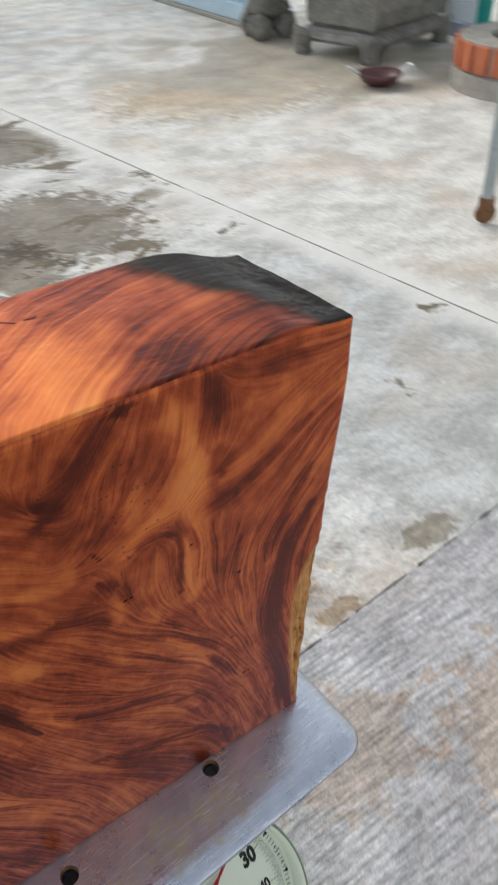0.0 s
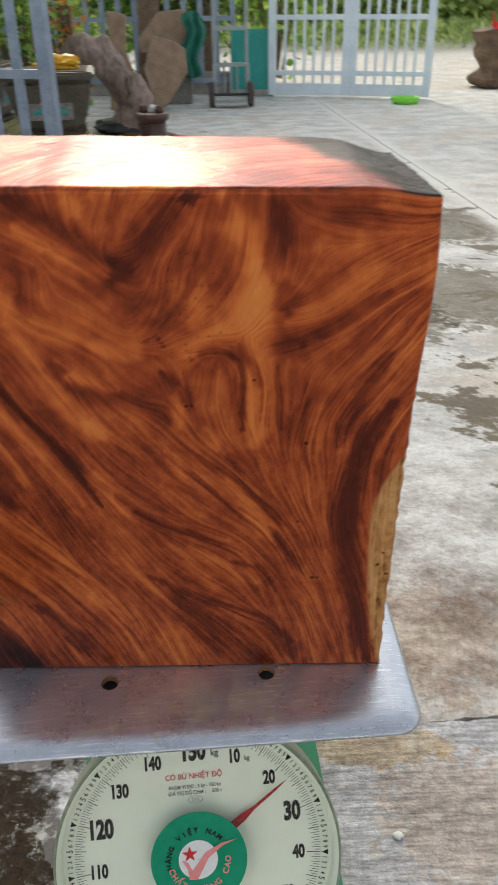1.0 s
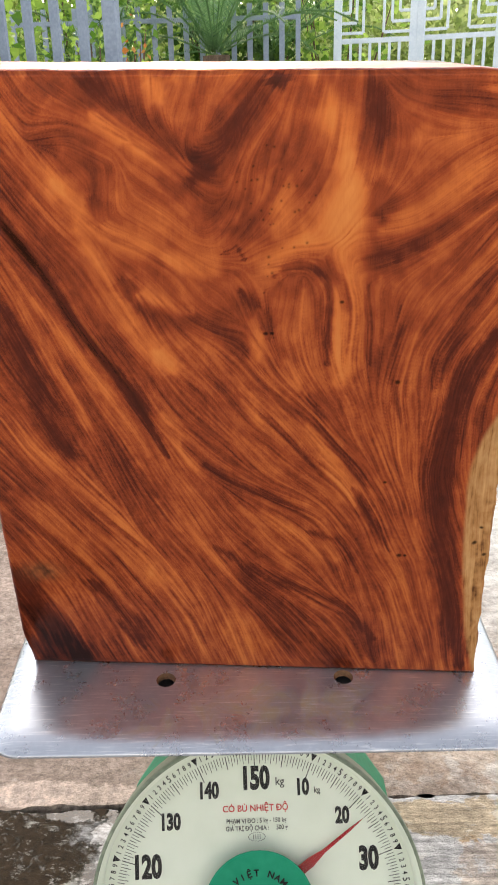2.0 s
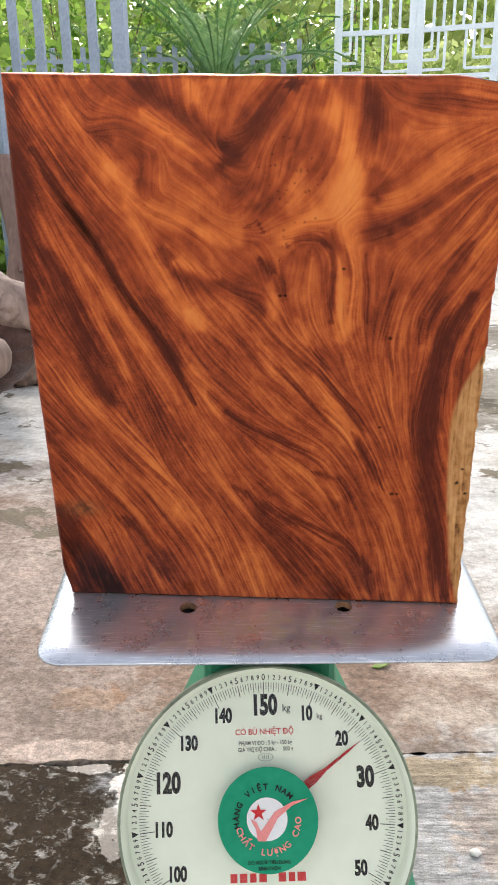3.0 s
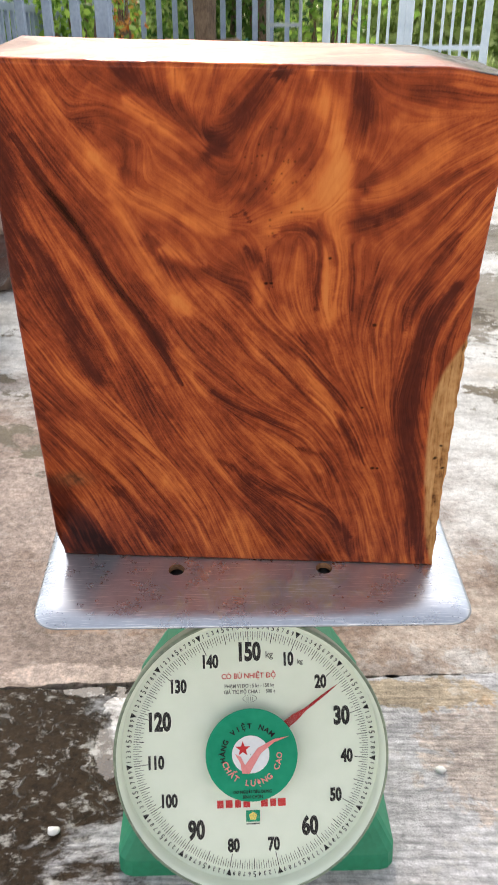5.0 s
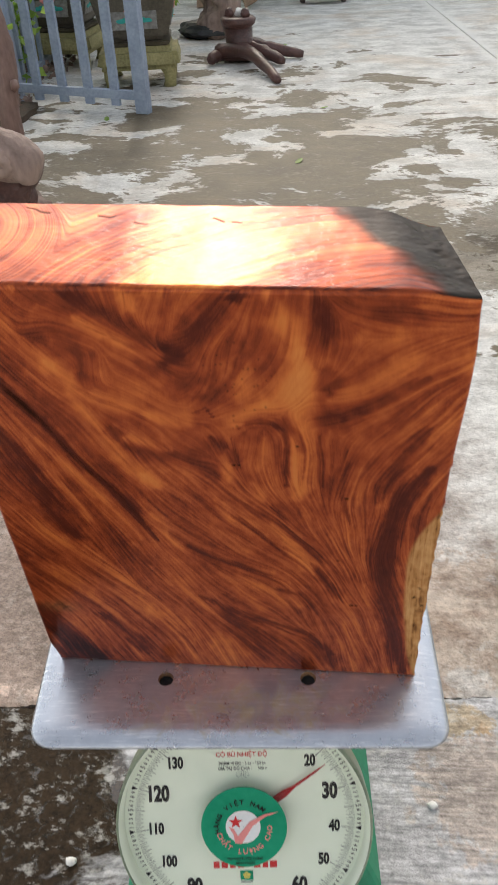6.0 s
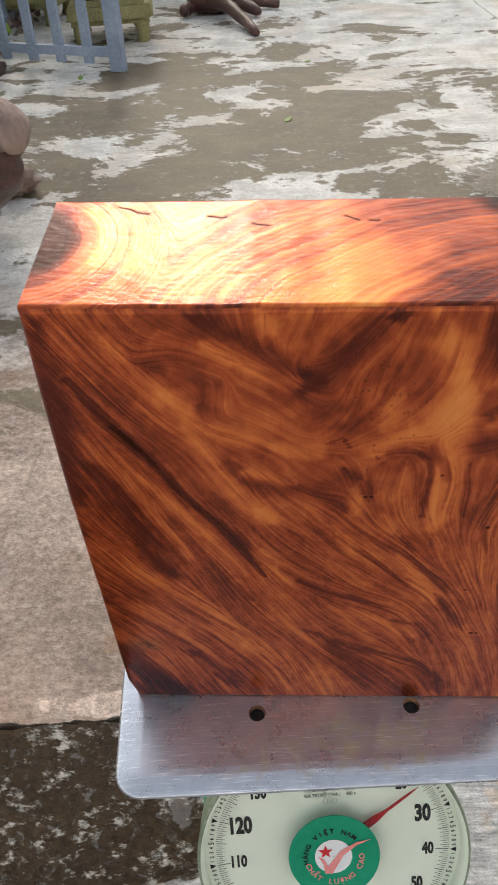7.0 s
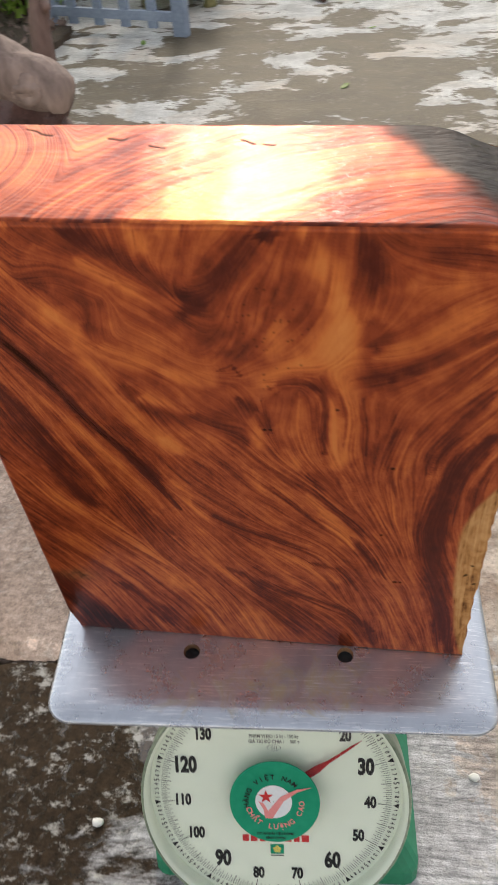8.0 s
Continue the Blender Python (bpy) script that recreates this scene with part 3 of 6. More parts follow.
def bend(points, n):
    """A smooth run of n points through the given ones."""
    pts = [Vector(p) for p in points]
    out = []
    for k in range(n):
        t = k / (n - 1) * (len(pts) - 1)
        i = min(int(t), len(pts) - 2)
        f = t - i
        p0, p1, p2, p3 = pts[max(i - 1, 0)], pts[i], pts[i + 1], pts[min(i + 2, len(pts) - 1)]
        out.append(0.5 * ((2 * p1) + (p2 - p0) * f + (2 * p0 - 5 * p1 + 4 * p2 - p3) * f * f + (3 * p1 - p0 - 3 * p2 + p3) * f ** 3))
    return out


def lump(size, amount, freq, seed, cuts=4):
    """An uneven rounded lump."""
    b = bmesh.new()
    bmesh.ops.create_icosphere(b, subdivisions=cuts, radius=1)
    for v in b.verts:
        n = v.co.copy()
        q = n * freq + Vector((seed * 3.7, seed * 1.3, 0))
        k = 1 + amount * noise.noise(q) + amount * 0.5 * noise.noise(q * 2.3) + amount * 0.25 * noise.noise(q * 5)
        v.co = Vector((n.x * size[0], n.y * size[1], n.z * size[2])) * k
    return b


def outline(points, thick, bm=None, z=0.0):
    """A flat plate of a given outline, thick along z."""
    b = bmesh.new()
    vs = [b.verts.new((x, y, z)) for x, y in points]
    f = b.faces.new(vs)
    if thick:
        r = bmesh.ops.extrude_face_region(b, geom=[f])
        bmesh.ops.translate(b, vec=(0, 0, thick), verts=[e for e in r["geom"] if isinstance(e, bmesh.types.BMVert)])
    bmesh.ops.recalc_face_normals(b, faces=b.faces)
    return join(bm, b)


def leaves(count, place, size, seed, aspect=0.5, droop=0.3):
    """Many small folded leaves; place(rng) gives a spot."""
    rng = random.Random(seed)
    vs, fs = [], []
    for _ in range(count):
        c = Vector(place(rng))
        d = Vector((rng.gauss(0, 1), rng.gauss(0, 1), rng.gauss(-droop, 0.7))).normalized()
        s = d.orthogonal()
        s.rotate(Matrix.Rotation(rng.uniform(0, 6.28), 3, d))
        n = d.cross(s)
        l = size * rng.uniform(0.6, 1.3)
        w = l * aspect * 0.5
        k = len(vs)
        vs += [c, c + d * l * 0.45 + s * w + n * w * 0.3, c + d * l, c + d * l * 0.45 - s * w + n * w * 0.3]
        fs += [(k, k + 1, k + 2), (k, k + 2, k + 3)]
    me = bpy.data.meshes.new("leaves")
    me.from_pydata([tuple(v) for v in vs], [], fs)
    return me


def letters(text, size, material_, bold=0.0, align="CENTER"):
    cu = bpy.data.curves.new("letters", "FONT")
    cu.body, cu.size, cu.align_x, cu.align_y = text, size, align, "CENTER"
    cu.offset = bold
    cu.resolution_u = 3
    ob = bpy.data.objects.new("letters", cu)
    scene.collection.objects.link(ob)
    me = bpy.data.meshes.new_from_object(ob.evaluated_get(bpy.context.evaluated_depsgraph_get()))
    bpy.data.objects.remove(ob)
    bpy.data.curves.remove(cu)
    me.materials.clear()
    me.materials.append(material_)
    return me


# ---- ground ----
def crack_y(x):
    return 0.238 + 0.076 * x


def joint_x(y):
    return 1.60 - 0.0855 * y


rng = random.Random(4)


def ragged(a, b, step, amount, seed):
    """Points from a to b with small uneven bites."""
    n = max(2, int((Vector(b) - Vector(a)).length / step))
    d = (Vector(b) - Vector(a)).normalized()
    side = Vector((-d.y, d.x))
    out = []
    for i in range(n + 1):
        p = Vector(a).lerp(Vector(b), i / n)
        k = amount * (noise.noise((p.x * 9, p.y * 9, seed)) + 0.6 * noise.noise((p.x * 31, p.y * 31, seed)) + 0.35 * noise.noise((p.x * 95, p.y * 95, seed * 5))) if 0 < i < n else 0
        out.append(tuple(p + side * k))
    return out


ground = new("ground", mesh_of("ground", outline([(-400, -400), (400, -400), (400, 900), (-400, 900)], 0.0, z=-0.05), EARTH))
tagged(ground, "pale sandy earth reaching to the far hedge", "ground", kind="structure")
pavement = tagged(new("pavement"), "worn pale concrete yard with wet brown patches and open joints", "pavement", kind="structure")
gap = 0.004
near = [(-4, -6.4), (4.6, -6.4)] + ragged((4.6, crack_y(4.6) - gap), (1.9, crack_y(1.9) - gap), 0.2, 0.006, 1) + ragged((1.9, crack_y(1.9) - gap), (-1.5, crack_y(-1.5) - gap), 0.007, 0.008, 1)[1:] + [(-4, crack_y(-4) - gap)]
yard = [(-4, crack_y(-4) + gap)] + ragged((-1.5, crack_y(-1.5) + gap), (joint_x(0.36) - gap, crack_y(1.56) + gap), 0.007, 0.008, 1.03) + ragged((joint_x(0.36) - gap, 0.37), (joint_x(8.6) - gap, 8.6), 0.05, 0.004, 3)[1:] + [(-4, 8.6)]
side_slab = [(joint_x(0.36) + gap, crack_y(1.56) + gap), (5.5, crack_y(5.5) + gap), (5.5, 8.6)] + ragged((joint_x(8.6) + gap, 8.6), (joint_x(0.4) + gap, 0.4), 0.05, 0.005, 3)
for pts, mm in ((near, SLAB_FRONT), (yard, SLAB_YARD), (side_slab, SLAB_SIDE)):
    part("concrete_slab", outline(pts, 0.045, z=-0.045), mm, pavement)


# ---- wooden block on the scale ----
LEAN, ROLL, BASE_Z = 5.83, 0.9, 0.4005
SEAT = pose(0, 0, BASE_Z - 0.0008, LEAN, ROLL, 0)


def lattice(seed):
    g = np.random.RandomState(seed).rand(64, 64)

    def value(x, y):
        xi, yi = np.floor(x).astype(int), np.floor(y).astype(int)
        fx, fy = x - xi, y - yi
        fx, fy = fx * fx * (3 - 2 * fx), fy * fy * (3 - 2 * fy)
        a, b = g[xi % 64, yi % 64], g[(xi + 1) % 64, yi % 64]
        c, d = g[xi % 64, (yi + 1) % 64], g[(xi + 1) % 64, (yi + 1) % 64]
        return (a * (1 - fx) + b * fx) * (1 - fy) + (c * (1 - fx) + d * fx) * fy - 0.5
    return value


V1, V2, V3, V4, V5 = (lattice(s) for s in (11, 12, 13, 14, 15))


def cloud(v, x, y, octaves=3):
    return sum(v(x * 2 ** k + 9.3 * k, y * 2 ** k) / 1.8 ** k for k in range(octaves))


def step(a, b, x):
    t = np.clip((x - a) / (b - a), 0, 1)
    return t * t * (3 - 2 * t)


def stroke(x, y, pts):
    """The distance to a run of points, and how far along it (0 to 1)."""
    best, where = np.full(x.shape, 9.0), np.zeros(x.shape)
    for i, ((x0, y0), (x1, y1)) in enumerate(zip(pts, pts[1:])):
        t = np.clip(((x - x0) * (x1 - x0) + (y - y0) * (y1 - y0)) / ((x1 - x0) ** 2 + (y1 - y0) ** 2), 0, 1)
        d = np.hypot(x - x0 - t * (x1 - x0), y - y0 - t * (y1 - y0))
        where = np.where(d < best, (i + t) / (len(pts) - 1), where)
        best = np.minimum(best, d)
    return best, where


# How the fibres run over the sawn face, and where it is dark or light: runs of (u, v) in millimetres,
# with a width in millimetres and a strength in hundredths.
GRAIN_LEFT = [
    [(-195, 437), (-169, 391), (-135, 347), (-107, 300), (-81, 251), (-53, 198), (-28, 154)],
    [(-161, 468), (-135, 420), (-107, 382), (-82, 342), (-60, 296), (-37, 271)],
    [(-186, 404), (-169, 351), (-141, 290), (-112, 219), (-85, 141), (-44, 63), (-29, 4)],
    [(-194, 328), (-172, 270), (-142, 213)],
    [(-192, 260), (-162, 213), (-125, 169), (-80, 118), (-45, 50), (-29, -3)],
    [(-194, 196), (-153, 140), (-114, 86), (-73, 2)],
    [(-194, 145), (-152, 85), (-124, 1)],
    [(-194, 97), (-171, 46), (-158, 0)],
]
GRAIN_UPPER = [
    [(-150, 452), (-123, 408), (-94, 374), (-59, 356), (-18, 343)],
    [(-91, 444), (-65, 432), (-40, 416), (-27, 404)],
    [(-69, 464), (-54, 440), (-35, 422)],
    [(-35, 467), (-33, 420)],
    [(19, 467), (11, 440), (-5, 424), (-27, 420)],
    [(35, 467), (33, 424), (21, 395), (-5, 378)],
    [(77, 467), (81, 432), (77, 399), (62, 365), (22, 350)],
    [(58, 467), (63, 416), (57, 374)],
    [(-130, 432), (-104, 436), (-79, 416), (-93, 387)],
    [(-81, 352), (-50, 329), (-27, 315), (-4, 306)],
    [(93, 467), (110, 455), (152, 451)],
    [(83, 374), (109, 378), (133, 395), (157, 412)],
    [(85, 352), (119, 365), (160, 395)],
]
GRAIN_RIGHT = [
    [(58, 361), (71, 320), (69, 272), (84, 222), (118, 168), (145, 92), (163, 10)],
    [(22, 347), (45, 350), (59, 334), (58, 301), (68, 263), (95, 211)],
    [(163, 365), (135, 334), (116, 297), (110, 263), (116, 222)],
    [(169, 321), (149, 288), (140, 243), (135, 190), (152, 123), (172, 10)],
    [(32, 338), (28, 301), (44, 252), (86, 200)],
]
GRAIN_LOWER = [
    [(-4, 334), (5, 301), (25, 262), (66, 211), (99, 156), (130, 86), (148, 2)],
    [(-32, 276), (-3, 231), (42, 189), (79, 150), (109, 85), (126, 2)],
    [(-57, 230), (-28, 199), (17, 177), (59, 150), (87, 103), (110, 1)],
    [(-53, 193), (-18, 148), (30, 96), (74, 59), (99, 1)],
    [(-77, 230), (-43, 159), (-2, 89), (31, 58), (60, 0)],
]
DARK_LEFT = [
    ([(-179, 420), (-161, 387), (-135, 347), (-116, 310), (-94, 276), (-76, 241), (-60, 206)], 4, -42),
    ([(-165, 431), (-138, 382), (-112, 338), (-84, 281), (-71, 235)], 8, -22),
    ([(-185, 464), (-192, 404), (-192, 328), (-193, 300)], 10, -30),
    ([(-175, 338), (-160, 290), (-143, 234), (-135, 211)], 13, -38),
    ([(-200, 185), (-168, 145), (-134, 104)], 4, -20),
    ([(-121, 230), (-103, 198), (-82, 135)], 7, -16),
    ([(-194, 97), (-171, 46), (-152, 0)], 16, -34),
    ([(-135, 92), (-110, 55), (-95, 22)], 7, -26),
    ([(-94, 55), (-73, 2)], 8, -16),
]
DARK_UPPER = [
    ([(-125, 470), (-111, 458)], 10, -28),
    ([(-94, 466), (-69, 448), (-48, 430), (-29, 420)], 8, -32),
    ([(21, 459), (3, 440), (-14, 424), (-31, 404)], 11, -24),
    ([(22, 464), (23, 459)], 8, -42),
    ([(-27, 416), (-18, 399), (-27, 380)], 13, -14),
    ([(-95, 393), (-92, 376)], 6, -24),
    ([(-49, 404), (-31, 395)], 9, -18),
    ([(-83, 342), (-78, 329)], 8, -26),
    ([(-71, 322), (-46, 314), (-18, 308), (1, 291)], 10, -28),
    ([(-117, 436), (-96, 416)], 14, -14),
]
DARK_RIGHT = [
    ([(20, 344), (34, 349), (46, 349), (58, 339), (59, 325), (58, 301), (58, 282)], 5, -42),
    ([(78, 467), (84, 436), (81, 401)], 7, -28),
    ([(88, 399), (91, 380)], 10, -24),
    ([(97, 461), (127, 455), (151, 461)], 11, -18),
    ([(100, 354), (127, 370), (160, 393)], 5, -24),
    ([(171, 302), (155, 273), (143, 233), (143, 180), (151, 123), (165, 62), (175, 7)], 11, -48),
    ([(166, 344), (147, 309), (133, 263)], 7, -26),
    ([(81, 339), (85, 282)], 3, -18),
    ([(105, 321), (102, 273), (112, 233)], 3, -18),
]
DARK_LOWER = [
    ([(-7, 101), (31, 39), (77, 4)], 15, -26),
    ([(74, 59), (104, 11)], 9, -18),
    ([(80, 178), (91, 156), (109, 122)], 6, -28),
    ([(44, 141), (67, 133), (83, 103)], 4, -26),
    ([(-33, 201), (-3, 180), (28, 166), (54, 144)], 3, -20),
    ([(-28, 125), (14, 95), (73, 69), (102, 34)], 4, -22),
    ([(44, 257), (65, 216), (92, 179)], 3, -20),
    ([(18, 237), (51, 200), (84, 156)], 3, -16),
    ([(-2, 334), (10, 320), (17, 301)], 4, -28),
    ([(-14, 358), (-5, 365), (1, 354)], 2, -26),
]
LIGHT_LEFT = [
    ([(-150, 450), (-135, 420), (-115, 399), (-96, 376), (-72, 363), (-41, 352), (-18, 346)], 7, 18),
    ([(-108, 374), (-91, 342), (-74, 300), (-51, 275)], 6, 24),
    ([(-143, 328), (-118, 286), (-100, 256), (-77, 209)], 6, 20),
    ([(-192, 260), (-167, 218), (-138, 194), (-105, 161), (-88, 126)], 9, 24),
    ([(-186, 174), (-158, 140), (-119, 95), (-94, 55)], 5, 20),
    ([(-106, 129), (-81, 105), (-55, 81), (-40, 17)], 13, 20),
    ([(-111, 35), (-95, 0)], 2, 36),
    ([(-178, 91), (-149, 44)], 2, 22),
    ([(-130, 80), (-114, 51)], 3, 24),
]
LIGHT_UPPER = [
    ([(-91, 445), (-70, 428)], 6, 32),
    ([(-66, 424), (-38, 407)], 7, 20),
    ([(-54, 464), (-47, 450)], 6, 28),
    ([(-73, 331), (-36, 320)], 6, 32),
    ([(-63, 288), (-49, 276)], 8, 28),
    ([(-154, 454), (-141, 437)], 8, 18),
    ([(-41, 464), (-18, 467)], 6, 22),
    ([(-13, 379), (6, 390), (21, 412)], 4, 20),
    ([(22, 372), (27, 406)], 11, 24),
    ([(-121, 404), (-113, 397)], 7, 16),
    ([(-94, 369), (-59, 361), (-27, 343)], 5, 16),
]
LIGHT_RIGHT = [
    ([(46, 463), (60, 432), (76, 399), (64, 372), (40, 360), (17, 348)], 12, 32),
    ([(68, 416), (70, 365), (71, 302), (67, 267)], 10, 48),
    ([(91, 372), (121, 385), (157, 412)], 7, 28),
    ([(109, 427), (142, 433)], 10, 16),
    ([(40, 334), (37, 301), (48, 262)], 6, 20),
    ([(9, 320), (10, 284)], 5, 26),
    ([(90, 343), (91, 297)], 5, 16),
    ([(116, 302), (115, 253)], 4, 14),
]
LIGHT_LOWER = [
    ([(-4, 262), (12, 235)], 5, 24),
    ([(29, 282), (37, 262)], 6, 22),
    ([(45, 232), (67, 189), (81, 164)], 8, 26),
    ([(3, 157), (39, 137), (66, 115)], 7, 24),
    ([(-62, 241), (-40, 196)], 6, 24),
    ([(-17, 57), (-6, 1)], 14, 18),
    ([(127, 151), (153, 61)], 5, 16),
    ([(70, 258), (89, 222), (117, 179)], 4, 18),
    ([(105, 60), (129, 5)], 4, 14),
]


FACE_U, FACE_V, FACE_STEP = -0.206, -0.012, 0.00052
FACE_SHAPE = (948, 788)


def soften_grid(a, n):
    """A soft blur of a grid by about n cells."""
    for _ in range(2):
        for axis in (0, 1):
            c = np.cumsum(np.concatenate([np.take(a, range(-n - 1, 0), axis), a, np.take(a, range(n), axis)], axis), axis)
            k = a.shape[axis]
            a = (np.take(c, range(2 * n + 1, k + 2 * n + 1), axis) - np.take(c, range(0, k), axis)) / (2 * n + 1)
    return a


def face_fibres():
    """Fibre streaks of three widths, drawn out along the run of the grain."""
    rows, cols = FACE_SHAPE
    jj, ii = np.meshgrid(np.arange(0, cols, 5), np.arange(0, rows, 5))
    gu, gv = FACE_U + jj * FACE_STEP, FACE_V + ii * FACE_STEP
    c2, s2 = np.zeros(gu.shape), np.zeros(gu.shape)
    for run in GRAIN_LEFT + GRAIN_UPPER + GRAIN_RIGHT + GRAIN_LOWER:
        for (x0, y0), (x1, y1) in zip(run, run[1:]):
            x0, y0, x1, y1 = (k / 1000 for k in (x0, y0, x1, y1))
            l2 = (x1 - x0) ** 2 + (y1 - y0) ** 2
            t = np.clip(((gu - x0) * (x1 - x0) + (gv - y0) * (y1 - y0)) / l2, 0, 1)
            d2 = (gu - x0 - t * (x1 - x0)) ** 2 + (gv - y0 - t * (y1 - y0)) ** 2
            weight = 1 / (d2 + 0.000016) ** 1.6
            ang = 2 * math.atan2(y1 - y0, x1 - x0)
            c2, s2 = c2 + weight * math.cos(ang), s2 + weight * math.sin(ang)
    ang = 0.5 * np.arctan2(s2, c2) + (0.12 + 0.22 * step(-0.08, 0.0, gu)) * cloud(V1, gu * 30, gv * 30, 2) + 0.9 * cloud(V2, gu * 22 + 3, gv * 22, 2) * step(0.27, 0.36, gv) * step(0.12, 0.05, gu) * step(-0.13, -0.08, gu)
    c2, s2 = np.cos(2 * ang), np.sin(2 * ang)
    yi, xi = np.meshgrid(np.minimum(np.arange(rows) / 5, c2.shape[0] - 1.001), np.minimum(np.arange(cols) / 5, c2.shape[1] - 1.001), indexing="ij")
    y0, x0 = yi.astype(int), xi.astype(int)
    fy, fx = yi - y0, xi - x0

    def fine(q):
        return (q[y0, x0] * (1 - fx) + q[y0, x0 + 1] * fx) * (1 - fy) + (q[y0 + 1, x0] * (1 - fx) + q[y0 + 1, x0 + 1] * fx) * fy

    ang = 0.5 * np.arctan2(fine(s2), fine(c2))
    du, dv = np.cos(ang), np.sin(ang)
    rs = np.random.RandomState(8)
    seeds = [rs.randn(rows, cols), soften_grid(rs.randn(rows, cols), 1), soften_grid(rs.randn(rows, cols), 3), soften_grid(rs.randn(rows, cols), 8)]
    reach = (24, 38, 50, 50)
    sums = [q.copy() for q in seeds]
    base_y, base_x = np.meshgrid(np.arange(rows, dtype=float), np.arange(cols, dtype=float), indexing="ij")
    for sign in (-1, 1):
        py, px = base_y.copy(), base_x.copy()
        lu, lv = du * sign, dv * sign
        for k in range(50):
            px, py = px + lu * 1.25, py + lv * 1.25
            cy, cx = np.clip(np.rint(py), 0, rows - 1).astype(int), np.clip(np.rint(px), 0, cols - 1).astype(int)
            nu, nv = du[cy, cx], dv[cy, cx]
            turn = np.where(nu * lu + nv * lv < 0, -1.0, 1.0)
            lu, lv = nu * turn, nv * turn
            for i, q in enumerate(seeds):
                if k < reach[i]:
                    sums[i] += q[cy, cx]
    return [(q - q.mean()) / q.std() for q in sums]


FIBRES = face_fibres()


def fibres(u, v):
    """The four widths of streaks at u, v."""
    rows, cols = FACE_SHAPE
    x, y = np.clip((u - FACE_U) / FACE_STEP, 0, cols - 1.001), np.clip((v - FACE_V) / FACE_STEP, 0, rows - 1.001)
    xi, yi = x.astype(int), y.astype(int)
    fx, fy = x - xi, y - yi
    return [(q[yi, xi] * (1 - fx) + q[yi, xi + 1] * fx) * (1 - fy) + (q[yi + 1, xi] * (1 - fx) + q[yi + 1, xi + 1] * fx) * fy for q in FIBRES]


def front_figure(u, v):
    """The figure of the sawn face: tone, grain, along, sap, bark and pit at u, v."""
    w1, w2 = cloud(V1, u * 13, v * 13, 2), cloud(V2, u * 13 + 5, v * 13, 2)
    hair, thread, band, broad = fibres(u, v)
    g, a = u + 0.003 * w1 + 0.05 * v, v - 0.35 * u
    # plain, blotchy wood in the upper middle; lined wood towards the left and the foot
    calm = step(0.26, 0.34, v) * step(-0.15, -0.09, u) * step(0.19, 0.12, u)
    calm = np.maximum(calm, np.exp(-((u - 0.066) / 0.022) ** 2) * step(0.26, 0.32, v))
    lined = 1 - 0.55 * calm
    blotch = cloud(V4, u * 34, v * 34, 3)
    tone = 0.49 + lined * (0.094 * hair + 0.074 * thread) + 0.042 * band + 0.028 * broad
    tone = tone - (0.10 - 0.04 * calm) * np.clip(hair - 0.9, 0, 2) + 0.015
    tone = tone + (0.10 + 0.18 * calm) * blotch + 0.07 * cloud(V5, u * 160, v * 160, 2)
    pit = np.zeros(u.shape)
    for pts, width, amount in DARK_LEFT + DARK_UPPER + DARK_RIGHT + DARK_LOWER + LIGHT_LEFT + LIGHT_UPPER + LIGHT_RIGHT + LIGHT_LOWER:
        d, s = stroke(u + 0.002 * w1 + 0.003 * blotch, v + 0.002 * w2 - 0.003 * blotch, [(x / 1000, y / 1000) for x, y in pts])
        ends = step(-0.02, 0.18, s) * step(1.02, 0.82, s)
        d = np.abs(d * 1000 + 0.9 * thread + 0.9 * band + 0.3 * hair)
        tone = tone + 0.0086 * amount * np.exp(-(d / (1.05 * width * (0.45 + 0.55 * ends))) ** 2.6) * (1 + 0.22 * band + 0.15 * thread)
    tone = tone - 0.10 * step(-0.150, -0.20, u)
    tone = 0.48 + 0.55 * np.tanh(1.05 * (tone - 0.50) / 0.55)
    # the open crack runs down from the upper left
    d, s = stroke(u + 0.0015 * w2, v + 0.0015 * w1, [(x / 1000, y / 1000) for x, y in DARK_LEFT[0][0]])
    fade = step(0.02, 0.2, s) * step(1.0, 0.6, s)
    pit = np.clip(fade * np.exp(-(d / 0.0042) ** 2) * (0.22 + 0.40 * thread + 0.60 * hair), 0, 0.9)
    # smudge by the lower corner
    smudge = np.exp(-((u + 0.172) / 0.016) ** 2 - ((v - 0.100) / 0.008) ** 2)
    low = step(0.085, 0.02, v + 0.35 * (u + 0.19)) * step(-0.04, -0.15, u)
    tone = tone - 0.30 * low * (0.8 + 0.5 * band)
    xs = 0.1615 + np.where(v > 0.17, 3.4, 0.74) * (v - 0.17) ** 2 + 0.004 * w1
    sap = step(-0.001, 0.0035, u - xs) * step(0.33, 0.30, v)
    sap = np.maximum(sap, 0.25 * smudge)
    for pu, pv, r in ((0.0658, 0.3249, 0.0016), (0.1063, 0.2664, 0.0022), (0.1165, 0.1184, 0.0022), (0.121, 0.1184, 0.0016), (0.0143, 0.303, 0.0018), (0.0185, 0.3032, 0.0016), (0.175, 0.128, 0.0022), (0.179, 0.142, 0.0016), (0.183, 0.118, 0.002), (0.102, 0.185, 0.0015)):
        pit = np.maximum(pit, 0.9 * np.exp(-(np.hypot(u - pu, (v - pv) * 1.3) / r) ** 4))
    rg = np.random.RandomState(3)
    for _ in range(34):
        pu, pv, r = 0.024 + 0.013 * rg.randn(), 0.385 + 0.022 * rg.randn(), rg.uniform(0.0005, 0.0010)
        pit = np.maximum(pit, 0.7 * np.exp(-(np.hypot(u - pu, v - pv) / r) ** 2))
